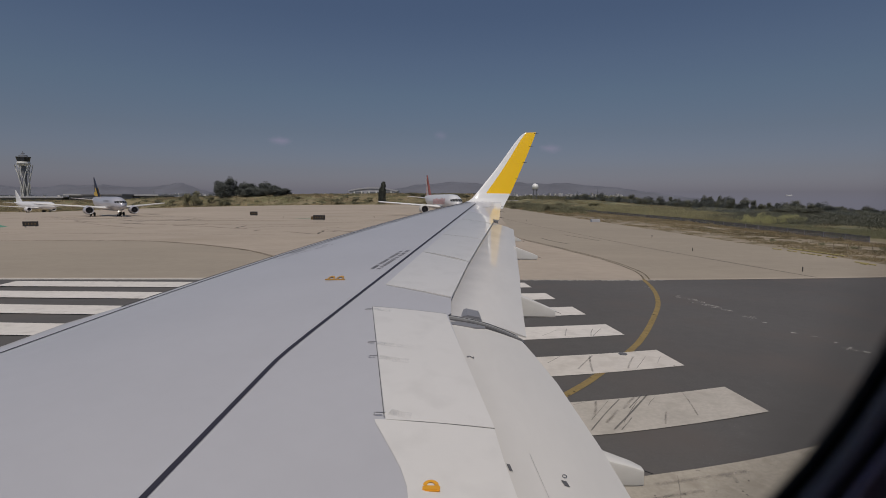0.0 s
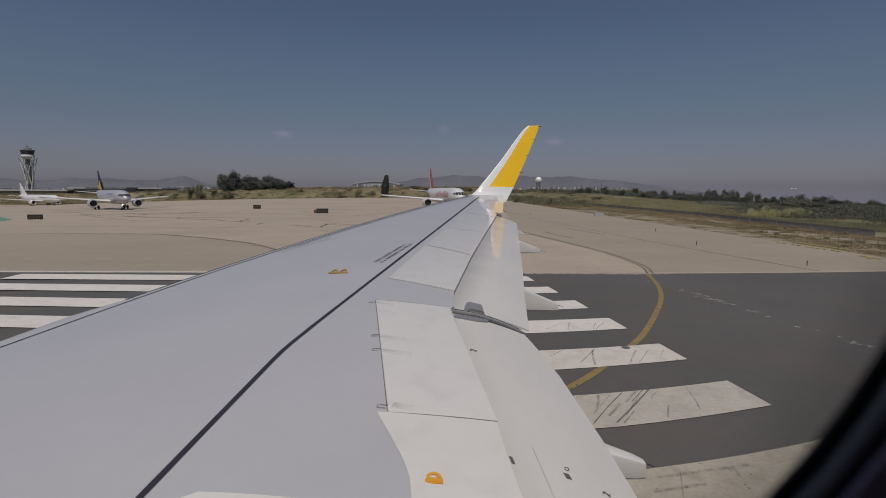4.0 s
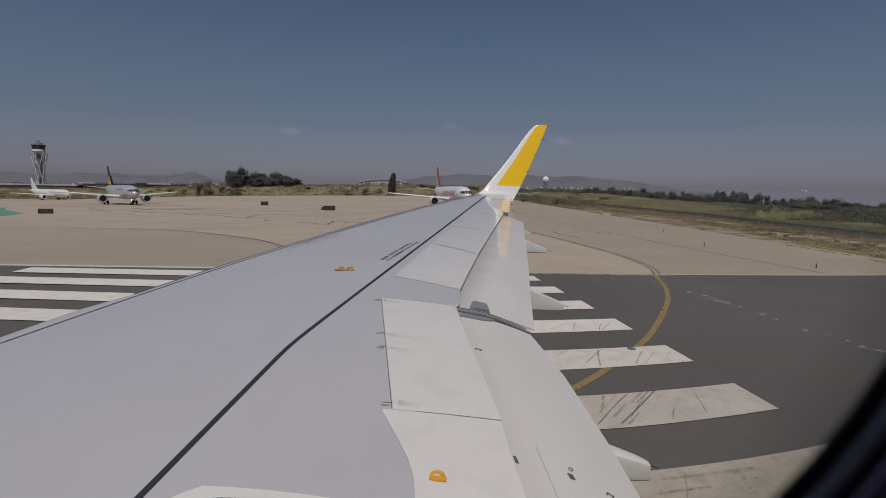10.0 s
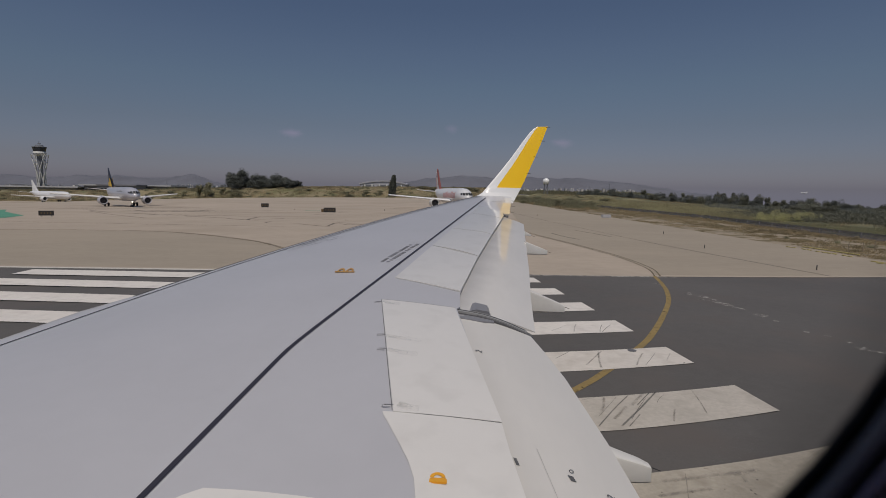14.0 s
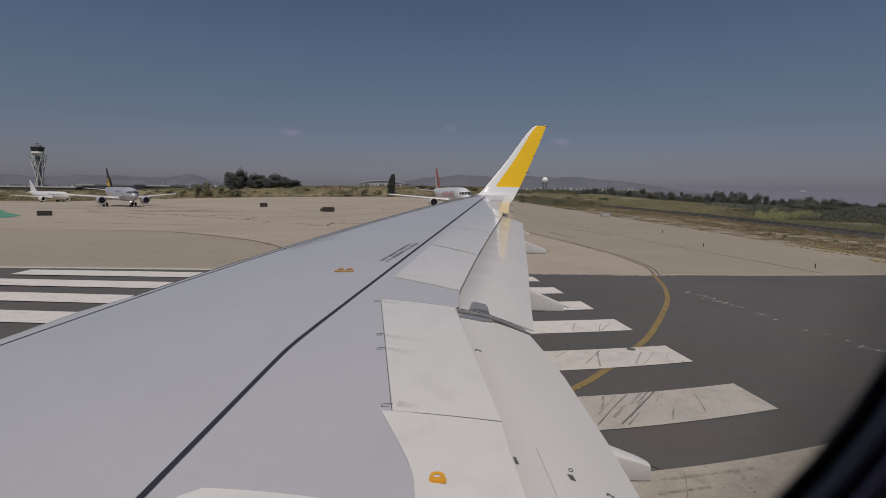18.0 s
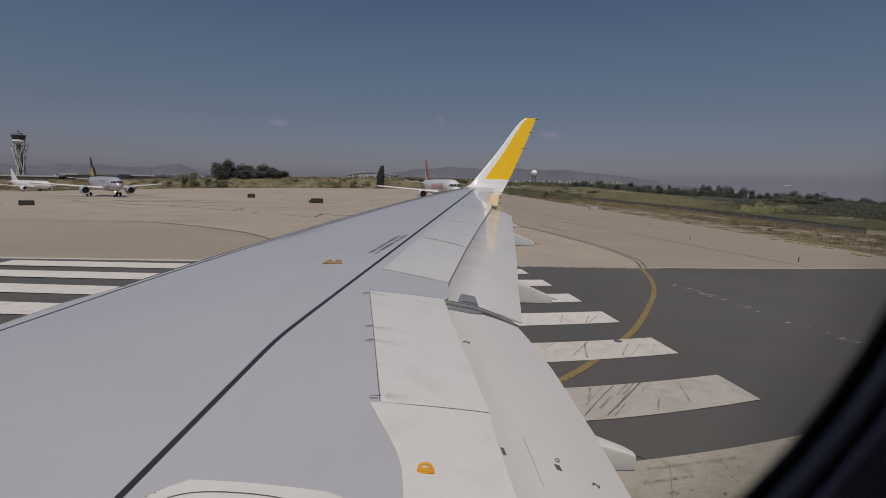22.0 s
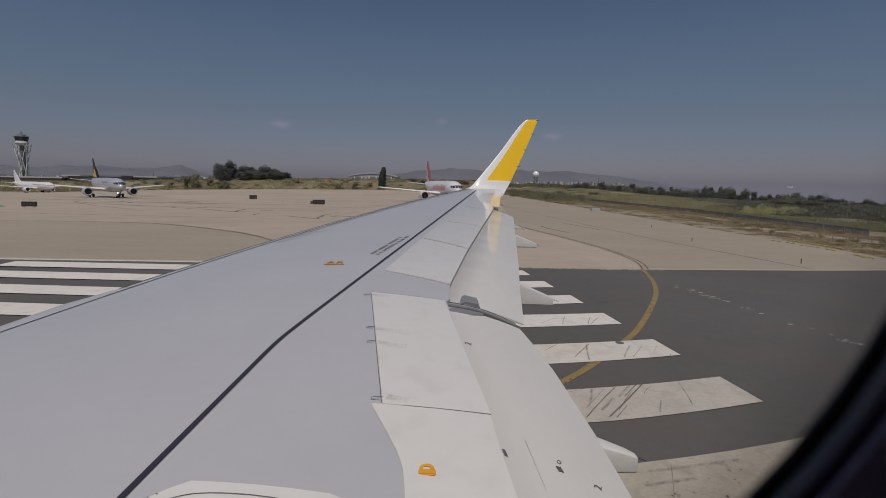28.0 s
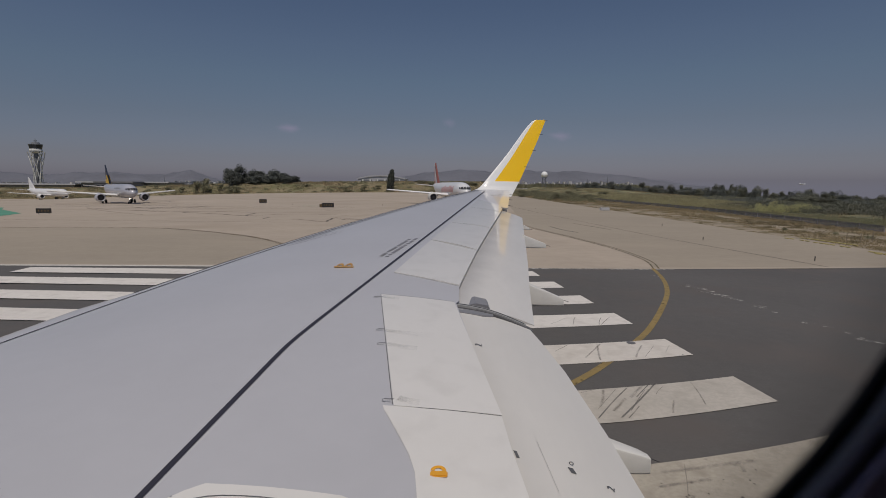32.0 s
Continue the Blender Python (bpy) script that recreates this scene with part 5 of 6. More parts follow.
    if fin_extra:
        for f0, f1, u0, u1, m_ in fin_extra:
            for sy in (-1, 1):
                bm = bmesh.new()
                q = []
                for f in (f0, f1):
                    a, b, z = fz(f)
                    for u in (u0, u1):
                        q.append((a + (b - a) * u, sy * 0.33, z))
                faces(bm, q, [(0, 1, 3, 2)])
                part("fin_stripe", bm, m_, fin, "contrasting tail stripe")
    if title:
        x0, x1, zt, h, m_ = title
        for sy in (-1, 1):
            rr = random.Random(4)
            x = x0
            while x < x1:
                w = 0.7 + 0.5 * rr.random()
                bm = bmesh.new()
                top_ = zt + h * (0.7 + 0.3 * rr.random())
                zz = [zt + (top_ - zt) * c / 6 for c in range(7)]
                q = [(xx, sy * (math.sqrt(max(0.1, r * r - ((z - zc) / 1.03) ** 2)) + 0.03), z) for z in zz for xx in (x, x + w)]
                faces(bm, q, [(2 * c, 2 * c + 1, 2 * c + 3, 2 * c + 2) for c in range(6)])
                part("title_bar", bm, m_, fus, "lettering too small to read")
                x += w + 0.25
    return t


silver = airliner("silver_airliner", "silver-grey twin-jet with a navy tail striped in gold, on the apron", 31.2, 11.0, M_SILVER, M_AIRG, M_NAVY, M_SILVER,
                  [(0.1, 0.5, 0.15, 0.5, M_GOLD), (0.12, 0.3, 0.5, 0.85, M_GOLD)], (3.5, 8.5, 4.4, 0.4, M_MIDGREY), True)
silver.matrix_world = pose(-91.0, 140.6, gz(-91) + 0.01, 0, 0, -43.5) @ Matrix.Scale(0.91, 4)
white = airliner("white_airliner", "plain white twin-jet with a white tail, far across the apron", 37.6, 12.6, M_AIRW, M_AIRG, M_AIRW, M_AIRW, None, (3.0, 8.0, 4.1, 0.9, M_HANGAR))
white.matrix_world = pose(-202, 257, gz(-202) + 0.01, 0, 0, -25) @ Matrix.Scale(0.94, 4)
red = airliner("red_and_white_airliner", "white twin-jet with faded red lettering and a red tail", 37.6, 12.6, M_AIRW, M_AIRW, M_RED, M_AIRG, [(0.0, 1.0, 0.4, 0.72, M_AIRW), (0.0, 0.85, 0.76, 0.92, M_PINK)], (-1.5, 11.0, 3.2, 1.75, M_PINK))
red.matrix_world = pose(0.4, 134, 0.01, 0, 0, -76) @ Matrix.Scale(0.95, 4)

# ---- control tower ----
TX, TY = -594, 740
tz = gz(TX)
tower = thing("control_tower", "white lattice control tower with a dark glass cab", "control tower", at=pose(TX, TY, tz))


def tower_r(z):
    return math.sqrt(5.0 ** 2 + ((z - 22) * 0.26) ** 2) if z > 22 else math.sqrt(5.2 ** 2 + ((z - 22) * 0.14) ** 2)


for k in range(6):
    for sgn in (-1, 1):
        bm = bmesh.new()
        prev = []
        a0 = 2 * math.pi * k / 6
        for i in range(17):
            z = 57 * i / 16
            a = a0 + sgn * 1.75 * (z / 57)
            rr = tower_r(z)
            c = Vector((rr * math.cos(a), rr * math.sin(a), z))
            prev.append([c + Vector((0.62 * math.cos(b), 0.62 * math.sin(b), 0)) for b in (0, 1.047, 2.094, 3.142, 4.189, 5.236)])
        loft(bm, prev)
        part("lattice_strut", fixed(bm), M_TOWERW, tower, "", True)
bm = bmesh.new()
lathe(bm, [(0, 3.0), (22, 2.6), (57, 3.4)], 14, "z")
part("shaft", fixed(bm), M_TOWERD, tower, "grey central shaft")
bm = bmesh.new()
lathe(bm, [(55, 3.4), (57, 7.2), (58.8, 8.2), (60.4, 7.6), (61.4, 7.4), (61.6, 3)], 24, "z")
part("cab_floor", fixed(bm), M_TOWERW, tower, "white ring gallery")
bm = bmesh.new()
lathe(bm, [(61.3, 7.2), (67.2, 8.6), (67.3, 3)], 24, "z")
part("cab_glass", fixed(bm), M_GLASSD, tower, "dark cab glazing")
bm = bmesh.new()
lathe(bm, [(67.2, 8.9), (68.0, 8.9), (68.5, 5.4), (70.6, 4.8), (70.8, 0.5)], 24, "z")
part("cab_roof", fixed(bm), M_TOWERD, tower, "dark roof")
bm = bmesh.new()
tube(bm, (0, 0, 69), (0, 0, 76), 0.5, 0.25)
box(bm, -2, 2, -0.5, 0.5, 72, 73.4)
part("antenna_mast", bm, M_TOWERD, tower)


# ---- buildings ----
def building(name, label, x0, x1, y0, y1, h, wall, roof, cols=0, over=4.0):
    cx_, cy_ = (x0 + x1) / 2, (y0 + y1) / 2
    g = min(gz(x0), gz(x1))
    t = thing(name, label, "building", at=pose(cx_, cy_, g))
    w, d = (x1 - x0) / 2, (y1 - y0) / 2
    part("wall", box(bmesh.new(), -w, w, -d, d, -2, h - 1.5), wall, t)
    part("roof", box(bmesh.new(), -w - over, w + over, -d - over, d + over, h - 1.5, h), roof, t)
    for k in range(cols):
        x = -w + 2 * w * (k + 0.5) / cols
        part("window", box(bmesh.new(), x - w / cols * 0.8, x + w / cols * 0.8, -d - 0.15, -d + 0.1, h * 0.25, h * 0.7), M_GLASSD, t)
    return t


building("terminal", "long low terminal with a pale flat roof", -640, -440, 600, 660, 12.5, M_ROOFD, M_ROOFP, 22)
building("terminal_pier", "long low terminal pier with a pale flat roof", -432, -330, 600, 640, 14.0, M_ROOFD, M_ROOFP, 14)
building("service_block", "dark low service block behind the terminal", -395, -352, 570, 590, 13.8, M_ROOFD, M_ROOFD, 6, 1.0)
# arched hangar
hx0, hx1, hy = -98, -48, 560
hang = thing("hangar", "pale grey hangar with a shallow arched roof", "hangar", at=pose((hx0 + hx1) / 2, hy, gz(-68)))
hw = (hx1 - hx0) / 2
bm = bmesh.new()
arch = [(hw * (-1 + 2 * k / 12), 12.0 + 3.4 * (1 - (-1 + 2 * k / 12) ** 2)) for k in range(13)]
loft(bm, [[(-hw, y, -1), (hw, y, -1)] + [(x, y, z) for x, z in reversed(arch)] for y in (0, 40)])
part("wall", fixed(bm), M_HANGAR, hang)
bm = bmesh.new()
loft(bm, [[(x * 1.06, -0.8, z - 0.9), (x * 1.06, 43, z - 0.9), (x * 1.06, 43, z + 0.5), (x * 1.06, -0.8, z + 0.5)] for x, z in arch])
part("roof", fixed(bm), M_HANGAR, hang, "arched grey roof")
for k in range(6):
    x = -hw + 5 + k * (2 * hw - 10) / 5
    part("column", box(bmesh.new(), x - 0.8, x + 0.8, -1.0, -0.3, -1, 11.6), M_TOWERW, hang, "pale column")
for k in range(3):
    x = -hw + 9 + k * 16
    part("door", box(bmesh.new(), x - 6, x + 6, -0.3, 0.05, 0, 11), M_TOWERD, hang, "grey hangar door")

# radar dome on its frame
rd = thing("radar_dome", "white spherical radar dome on a lattice stand", "radome", at=pose(0.1863 * 600, 600, gz(112)))
bm = bmesh.new()
bmesh.ops.create_icosphere(bm, subdivisions=3, radius=3.9)
for v in bm.verts:
    v.co.z += 19.0
part("dome", bm, M_GLOSS, rd, "white dome", True)
for k in range(4):
    a = math.pi / 4 + math.pi / 2 * k
    b = a + math.pi / 2
    bm = bmesh.new()
    tube(bm, (3 * math.cos(a), 3 * math.sin(a), -1), (2.2 * math.cos(a), 2.2 * math.sin(a), 15.8), 0.22)
    part("leg", fixed(bm), M_TOWERD, rd)
    for z0, z1 in ((1, 6), (6, 11), (11, 15.5)):
        bm = bmesh.new()
        tube(bm, (2.9 * math.cos(a), 2.9 * math.sin(a), z0), (2.5 * math.cos(b), 2.5 * math.sin(b), z1), 0.14)
        part("brace", fixed(bm), M_TOWERD, rd)
part("platform", lathe(bmesh.new(), [(15.3, 3.2), (15.9, 3.2)], 16, "z"), M_TOWERD, rd)

# far city: pale blocks under the hills
bm = bmesh.new()
rr = random.Random(11)
for k in range(620):
    q = rr.random()
    ratio = rr.uniform(-0.56, -0.43) if q < 0.25 else rr.uniform(-0.9, -0.56) if q < 0.4 else rr.uniform(0.05, 0.36) if q < 0.75 else rr.uniform(-0.43, 0.05)
    y = rr.uniform(2300, 3300)
    x = ratio * y
    if ratio < -0.56:
        top = 4.7 + y * rr.uniform(-0.006, 0.002)
    elif ratio < -0.4:
        top = 4.7 + y * (-0.002 + 0.008 * rr.random() ** 2)
    elif ratio < 0.05:
        top = 4.7 + y * (0.002 + 0.006 * rr.random() ** 3)
    else:
        top = 4.7 + y * (0.003 + 0.0065 * rr.random() ** 2)
    w = 1.0 + 5 * rr.random() ** 3
    box(bm, x - w, x + w, y, y + 30, gz(x) - 5, max(top, gz(x) + 6))
tagged(link("city_blocks", bm, M_BLDG), "pale distant city blocks below hazy hills", "buildings", "", "stuff")
# masts and stacks that stand above the city
for ratio, slope, y in ((0.309, 0.0185, 1500), (0.27, 0.014, 1500), (-0.555, 0.012, 1500), (0.09, 0.016, 1600)):
    m_ = thing("distant_mast", "thin dark distant mast above the trees", "mast", "distant masts", at=pose(ratio * y, y, gz(ratio * y)))
    bm = bmesh.new()
    tube(bm, (0, 0, -2), (0, 0, 4.7 + slope * y - gz(ratio * y)), 1.6, 0.7)
    part("pole", fixed(bm), M_TOWERD, m_)

# a white house and a pale block among the far trees
for ra, rb, top, y in ((0.287, 0.2985, 0.002, 900), (0.2975, 0.3005, 0.0096, 1200), (0.3035, 0.3055, 0.0082, 1200)):
    xa, xb = ra * y, rb * y
    g_ = gz(xa) - 1
    hh = 4.7 + top * y - g_
    hs = thing("far_house", "small white house among distant trees" if y < 1000 else "narrow pale block of flats far off", "house", "far houses", at=pose(xa, y, g_))
    part("wall", box(bmesh.new(), 0, xb - xa, 0, 9, 0, hh), M_BLDG, hs)
    part("roof", box(bmesh.new(), -0.4, xb - xa + 0.4, -0.4, 9.4, hh, hh + 0.4), M_HANGAR, hs)
    for kx in range(max(1, int((xb - xa) / 3))):
        for kz in range(max(1, int(hh / 4))):
            x_ = (kx + 0.5) * (xb - xa) / max(1, int((xb - xa) / 3))
            part("window", box(bmesh.new(), x_ - 0.5, x_ + 0.5, -0.05, 0.02, 1.2 + kz * 3.4, 2.6 + kz * 3.4), M_TOWERD, hs)

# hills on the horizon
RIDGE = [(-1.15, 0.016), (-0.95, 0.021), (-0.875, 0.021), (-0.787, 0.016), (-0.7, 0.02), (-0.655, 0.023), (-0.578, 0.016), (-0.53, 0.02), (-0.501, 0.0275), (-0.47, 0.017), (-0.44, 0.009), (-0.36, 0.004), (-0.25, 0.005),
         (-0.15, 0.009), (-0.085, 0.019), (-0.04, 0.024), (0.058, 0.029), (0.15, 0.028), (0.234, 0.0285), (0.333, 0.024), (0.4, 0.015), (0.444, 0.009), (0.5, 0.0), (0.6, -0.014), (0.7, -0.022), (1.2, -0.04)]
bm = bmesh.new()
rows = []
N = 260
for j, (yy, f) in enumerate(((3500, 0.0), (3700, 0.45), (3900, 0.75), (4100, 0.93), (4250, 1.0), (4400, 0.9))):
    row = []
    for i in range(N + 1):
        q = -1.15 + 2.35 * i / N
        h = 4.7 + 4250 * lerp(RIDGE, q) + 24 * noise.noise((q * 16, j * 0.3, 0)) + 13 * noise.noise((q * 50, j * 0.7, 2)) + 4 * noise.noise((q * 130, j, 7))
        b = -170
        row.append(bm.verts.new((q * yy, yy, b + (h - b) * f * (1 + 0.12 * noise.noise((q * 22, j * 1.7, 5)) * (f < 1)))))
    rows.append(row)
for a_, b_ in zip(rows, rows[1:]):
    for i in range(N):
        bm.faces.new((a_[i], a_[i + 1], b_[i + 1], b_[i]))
tagged(link("hills", bm, M_MOUNT, smooth=True), "blue-grey hills along the horizon, haze put into their colour", "hills", "", "structure")


# ---- plants ----
def tree_data(seed, h, w, leaves, leaf, lobes, column=False, loose=0.4):
    """Trunk and crown of one tree as two bmeshes; the crown is many small leaf faces round uneven lobes."""
    r = random.Random(seed)
    tr = bmesh.new()
    tube(tr, (0, 0, -0.5), (0.1 * w * (r.random() - 0.5), 0, h * 0.45), 0.025 * h, 0.014 * h, 7)
    centers = []
    for k in range(lobes):
        if column:
            f = (k + 0.5) / lobes
            centers.append((Vector((w * (0.03 * r.uniform(-1, 1) + 0.24 * f * f), w * 0.03 * r.uniform(-1, 1), h * (0.06 + 0.86 * f))), Vector((w * 0.46, w * 0.46, h / lobes * 1.5)) * (1 - 0.62 * max(0, (f - 0.4) / 0.6) ** 1.6)))
        else:
            a = r.random() * 6.283
            q = math.sqrt(r.random())
            c = Vector((w * 0.36 * q * math.cos(a), w * 0.36 * q * math.sin(a), h * r.uniform(0.16, 0.82) * (1 - 0.12 * q)))
            s = r.uniform(0.11, 0.23)
            centers.append((c, Vector((w * s, w * s, h * s * r.uniform(0.7, 1.15)))))
            tube(tr, (0, 0, h * 0.25), c, 0.012 * h, 0.004 * h, 5)
    V, F = [], []
    for k in range(leaves):
        c, s = centers[r.randrange(len(centers))]
        d = Vector((r.gauss(0, 1), r.gauss(0, 1), r.gauss(0, 1))).normalized() * (1.03 + 0.25 * (loose - 0.4) - loose * r.random() ** 2)
        p = c + Vector((d.x * s.x, d.y * s.y, d.z * s.z))
        p.z = max(p.z, 0.05)
        out = (d + Vector((r.gauss(0, 0.45), r.gauss(0, 0.45), 0.25 + r.gauss(0, 0.45)))).normalized()
        u = out.cross(Vector((r.gauss(0, 1), r.gauss(0, 1), r.gauss(0, 1)))).normalized()
        v = u.cross(out)
        z = leaf * (0.6 + 0.8 * r.random())
        n0 = len(V)
        V += [p - u * z, p + v * z * 0.6, p + u * z, p - v * z * 0.5]
        F.append((n0, n0 + 1, n0 + 2, n0 + 3))
    me = bpy.data.meshes.new("crown")
    me.from_pydata([tuple(q) for q in V], [], F)
    return tr, me


def make_tree(name, label, seed, h, w, leaves, leaf, lobes, material, column=False, category="tree", group=""):
    t = thing(name, label, category, group)
    tr, me = tree_data(seed, h, w, leaves, leaf, lobes, column, 0.9 if category == "bush" else 0.4)
    part("trunk", fixed(tr), M_BARK, t)
    me.materials.append(material)
    c = new("crown", me)
    c.parent = t
    return t


def put(t, ratio, y, slope, w_now, w_want, h_now):
    """Stands a tree at a bearing and distance so that its top reaches a slope above the eye's level."""
    x = ratio * y
    g = gz(x) - 0.1 + berm(x, y) + thicket(x, y)
    h = max(1.2, 4.7 + slope * y - g)
    return pose(x, y, g, 0, 0, (ratio * 9000) % 360) @ Matrix.Diagonal((w_want / w_now, w_want / w_now, h / h_now, 1))


def set_tree(proto, m, first):
    t = proto if first else copy_thing(proto, m)
    t.matrix_world = m
    return t


# pine clump beyond the apron
protos = [make_tree("broad_tree", "dense dark green tree in a clump beyond the apron", 20 + k, 10, 8, 17000, 0.15, 40, M_LEAF, group="tree clump") for k in range(3)]
spots = [(-0.424, 386, 0.034, 12), (-0.409, 380, 0.036, 12), (-0.395, 384, 0.022, 9), (-0.416, 372, 0.026, 12), (-0.378, 384, 0.0275, 10), (-0.366, 388, 0.026, 10), (-0.352, 382, 0.022, 10), (-0.338, 386, 0.028, 11), (-0.322, 384, 0.023, 11),
         (-0.307, 380, 0.019, 10), (-0.296, 386, 0.015, 8), (-0.386, 376, 0.016, 9), (-0.345, 376, 0.018, 11), (-0.372, 374, 0.018, 10), (-0.315, 374, 0.016, 10)]
for i, (q, y, s, w) in enumerate(spots):
    set_tree(protos[i % 3], put(None, q, y, s, 8, w, 9.2), i < 3)
cyp = make_tree("cypress", "tall narrow dark cypress beyond the apron", 31, 10, 4, 9000, 0.17, 14, M_CYPRESS, True)
cyp.matrix_world = put(None, -0.1127, 350, 0.0315, 3.9, 5.6, 9.6) @ pose(0, 0, 0, 0, 0, -((-0.1127 * 9000) % 360))
bush_p = [make_tree("bush", "rounded olive green bush in rough grass", 40 + k, 4, 5, 5000, 0.085, 9, M_BUSH, group="bushes", category="bush") for k in range(3)]
rr = random.Random(3)
bsp = [(-0.479, 352, 0.0165, 11.5), (-0.49, 350, 0.009, 7), (-0.05, 372, 0.010, 9), (-0.034, 366, 0.0095, 10), (-0.018, 372, 0.007, 8), (0.033, 372, 0.009, 10), (0.05, 366, 0.008, 9), (0.07, 380, 0.007, 9), (-0.06, 380, 0.006, 8),
       (-0.55, 360, -0.004, 6), (-0.52, 356, -0.003, 6), (0.12, 300, -0.003, 8), (0.145, 280, -0.006, 7), (0.17, 260, -0.007, 7)]
bsp += [(rr.uniform(-0.62, 0.06), rr.uniform(345, 400), rr.uniform(-0.008, 0.002), rr.uniform(4, 8)) for _ in range(24)]
bsp += [(rr.uniform(0.09, 0.32), rr.uniform(170, 330), rr.uniform(-0.013, -0.005), rr.uniform(3.5, 5.5)) for _ in range(9)]
for i, (q, y, s, w) in enumerate(bsp):
    set_tree(bush_p[i % 3], put(None, q, y, s - (0.012 * max(0, -q - 0.3)), 5, w, 3.7), i < 3)


# tree belt behind the perimeter fence
TOPS = [(0.05, 0.008), (0.2, 0.008), (0.28, 0.0075), (0.34, 0.0045), (0.39, 0.0005), (0.445, -0.001), (0.488, 0.001), (0.554, 0.0015), (0.62, -0.006), (0.6875, -0.008), (0.754, -0.009), (0.82, -0.0187), (0.95, -0.024)]
belt = [make_tree("belt_tree", "dark green tree in the belt behind the fence", 60 + k, 10, 7, 8000, 0.16, 26, M_LEAF if k % 2 else M_LEAF2, group="tree belt") for k in range(5)]
k = 0
q = 0.27
while q < 0.95:
    for row in range(2):
        y = (430 - 270 * max(0, q - 0.3)) - row * 26 + rr.uniform(-8, 8)
        s = lerp(TOPS, q) - row * 0.004 + rr.uniform(-0.004, 0.007)
        w = rr.uniform(4.0, 8.5)
        set_tree(belt[k % 5], put(None, q + rr.uniform(-0.004, 0.004), y, s, 7, w, 9.0), k < 5)
        k += 1
    q += rr.uniform(0.011, 0.02)

for k in range(26):
    q = 0.66 + 0.3 * rr.random()
    y = rr.uniform(150, 235)
    set_tree(belt[k % 5], put(None, q, y, lerp(TOPS, q) - rr.uniform(0.004, 0.014), 7, rr.uniform(5, 9), 9.0), False)


def tufts(name, label, count, area, hmin, hmax, wid, material, seed, keep=None, category="grass", blades=14, thin=0.09):
    """Many thin upright blades in loose tufts over a patch of ground, as one mesh."""
    r = np.random.RandomState(seed)
    spots_ = []
    while len(spots_) < count:
        x, y = r.uniform(area[0], area[1]), r.uniform(area[2], area[3])
        if keep is None or keep(x, y, r):
            spots_.append((x, y, gz(x) - 0.08 + berm(x, y) + thicket(x, y), r.uniform(hmin, hmax)))
    S = np.repeat(np.array(spots_), blades, axis=0)
    n = len(S)
    a = r.uniform(0, 6.283, n)
    ox, oy = r.normal(0, wid * 0.45, n), r.normal(0, wid * 0.45, n)
    h = S[:, 3] * r.uniform(0.45, 1.0, n) * np.exp(-(ox ** 2 + oy ** 2) / (wid * wid) * 0.6)
    w = thin * r.uniform(0.6, 1.4, n)
    ca, sa = np.cos(a) * w, np.sin(a) * w
    lx, ly = r.normal(0, 0.13, n) * h, r.normal(0, 0.13, n) * h
    bx_, by_, bz_ = S[:, 0] + ox, S[:, 1] + oy, S[:, 2]
    V = np.empty((n, 4, 3))
    V[:, 0] = np.stack([bx_ - ca, by_ - sa, bz_], 1)
    V[:, 1] = np.stack([bx_ + ca, by_ + sa, bz_], 1)
    V[:, 2] = np.stack([bx_ + lx + ca * 0.7, by_ + ly + sa * 0.7, bz_ + h * 0.8], 1)
    V[:, 3] = np.stack([bx_ + lx * 1.5 - ca * 0.3, by_ + ly * 1.5 - sa * 0.3, bz_ + h], 1)
    me = bpy.data.meshes.new(name)
    me.vertices.add(4 * n)
    me.vertices.foreach_set("co", V.reshape(-1))
    me.loops.add(4 * n)
    me.loops.foreach_set("vertex_index", np.arange(4 * n, dtype=np.int32))
    me.polygons.add(n)
    me.polygons.foreach_set("loop_start", np.arange(0, 4 * n, 4, dtype=np.int32))
    me.update(calc_edges=True)
    me.materials.append(material)
    return tagged(new(name, me), label, category, "", "stuff")


def clumpy(sc, thr):
    return lambda x, y, r: noise.noise((x * sc, y * sc, 3.3)) + r.uniform(-0.25, 0.25) > thr


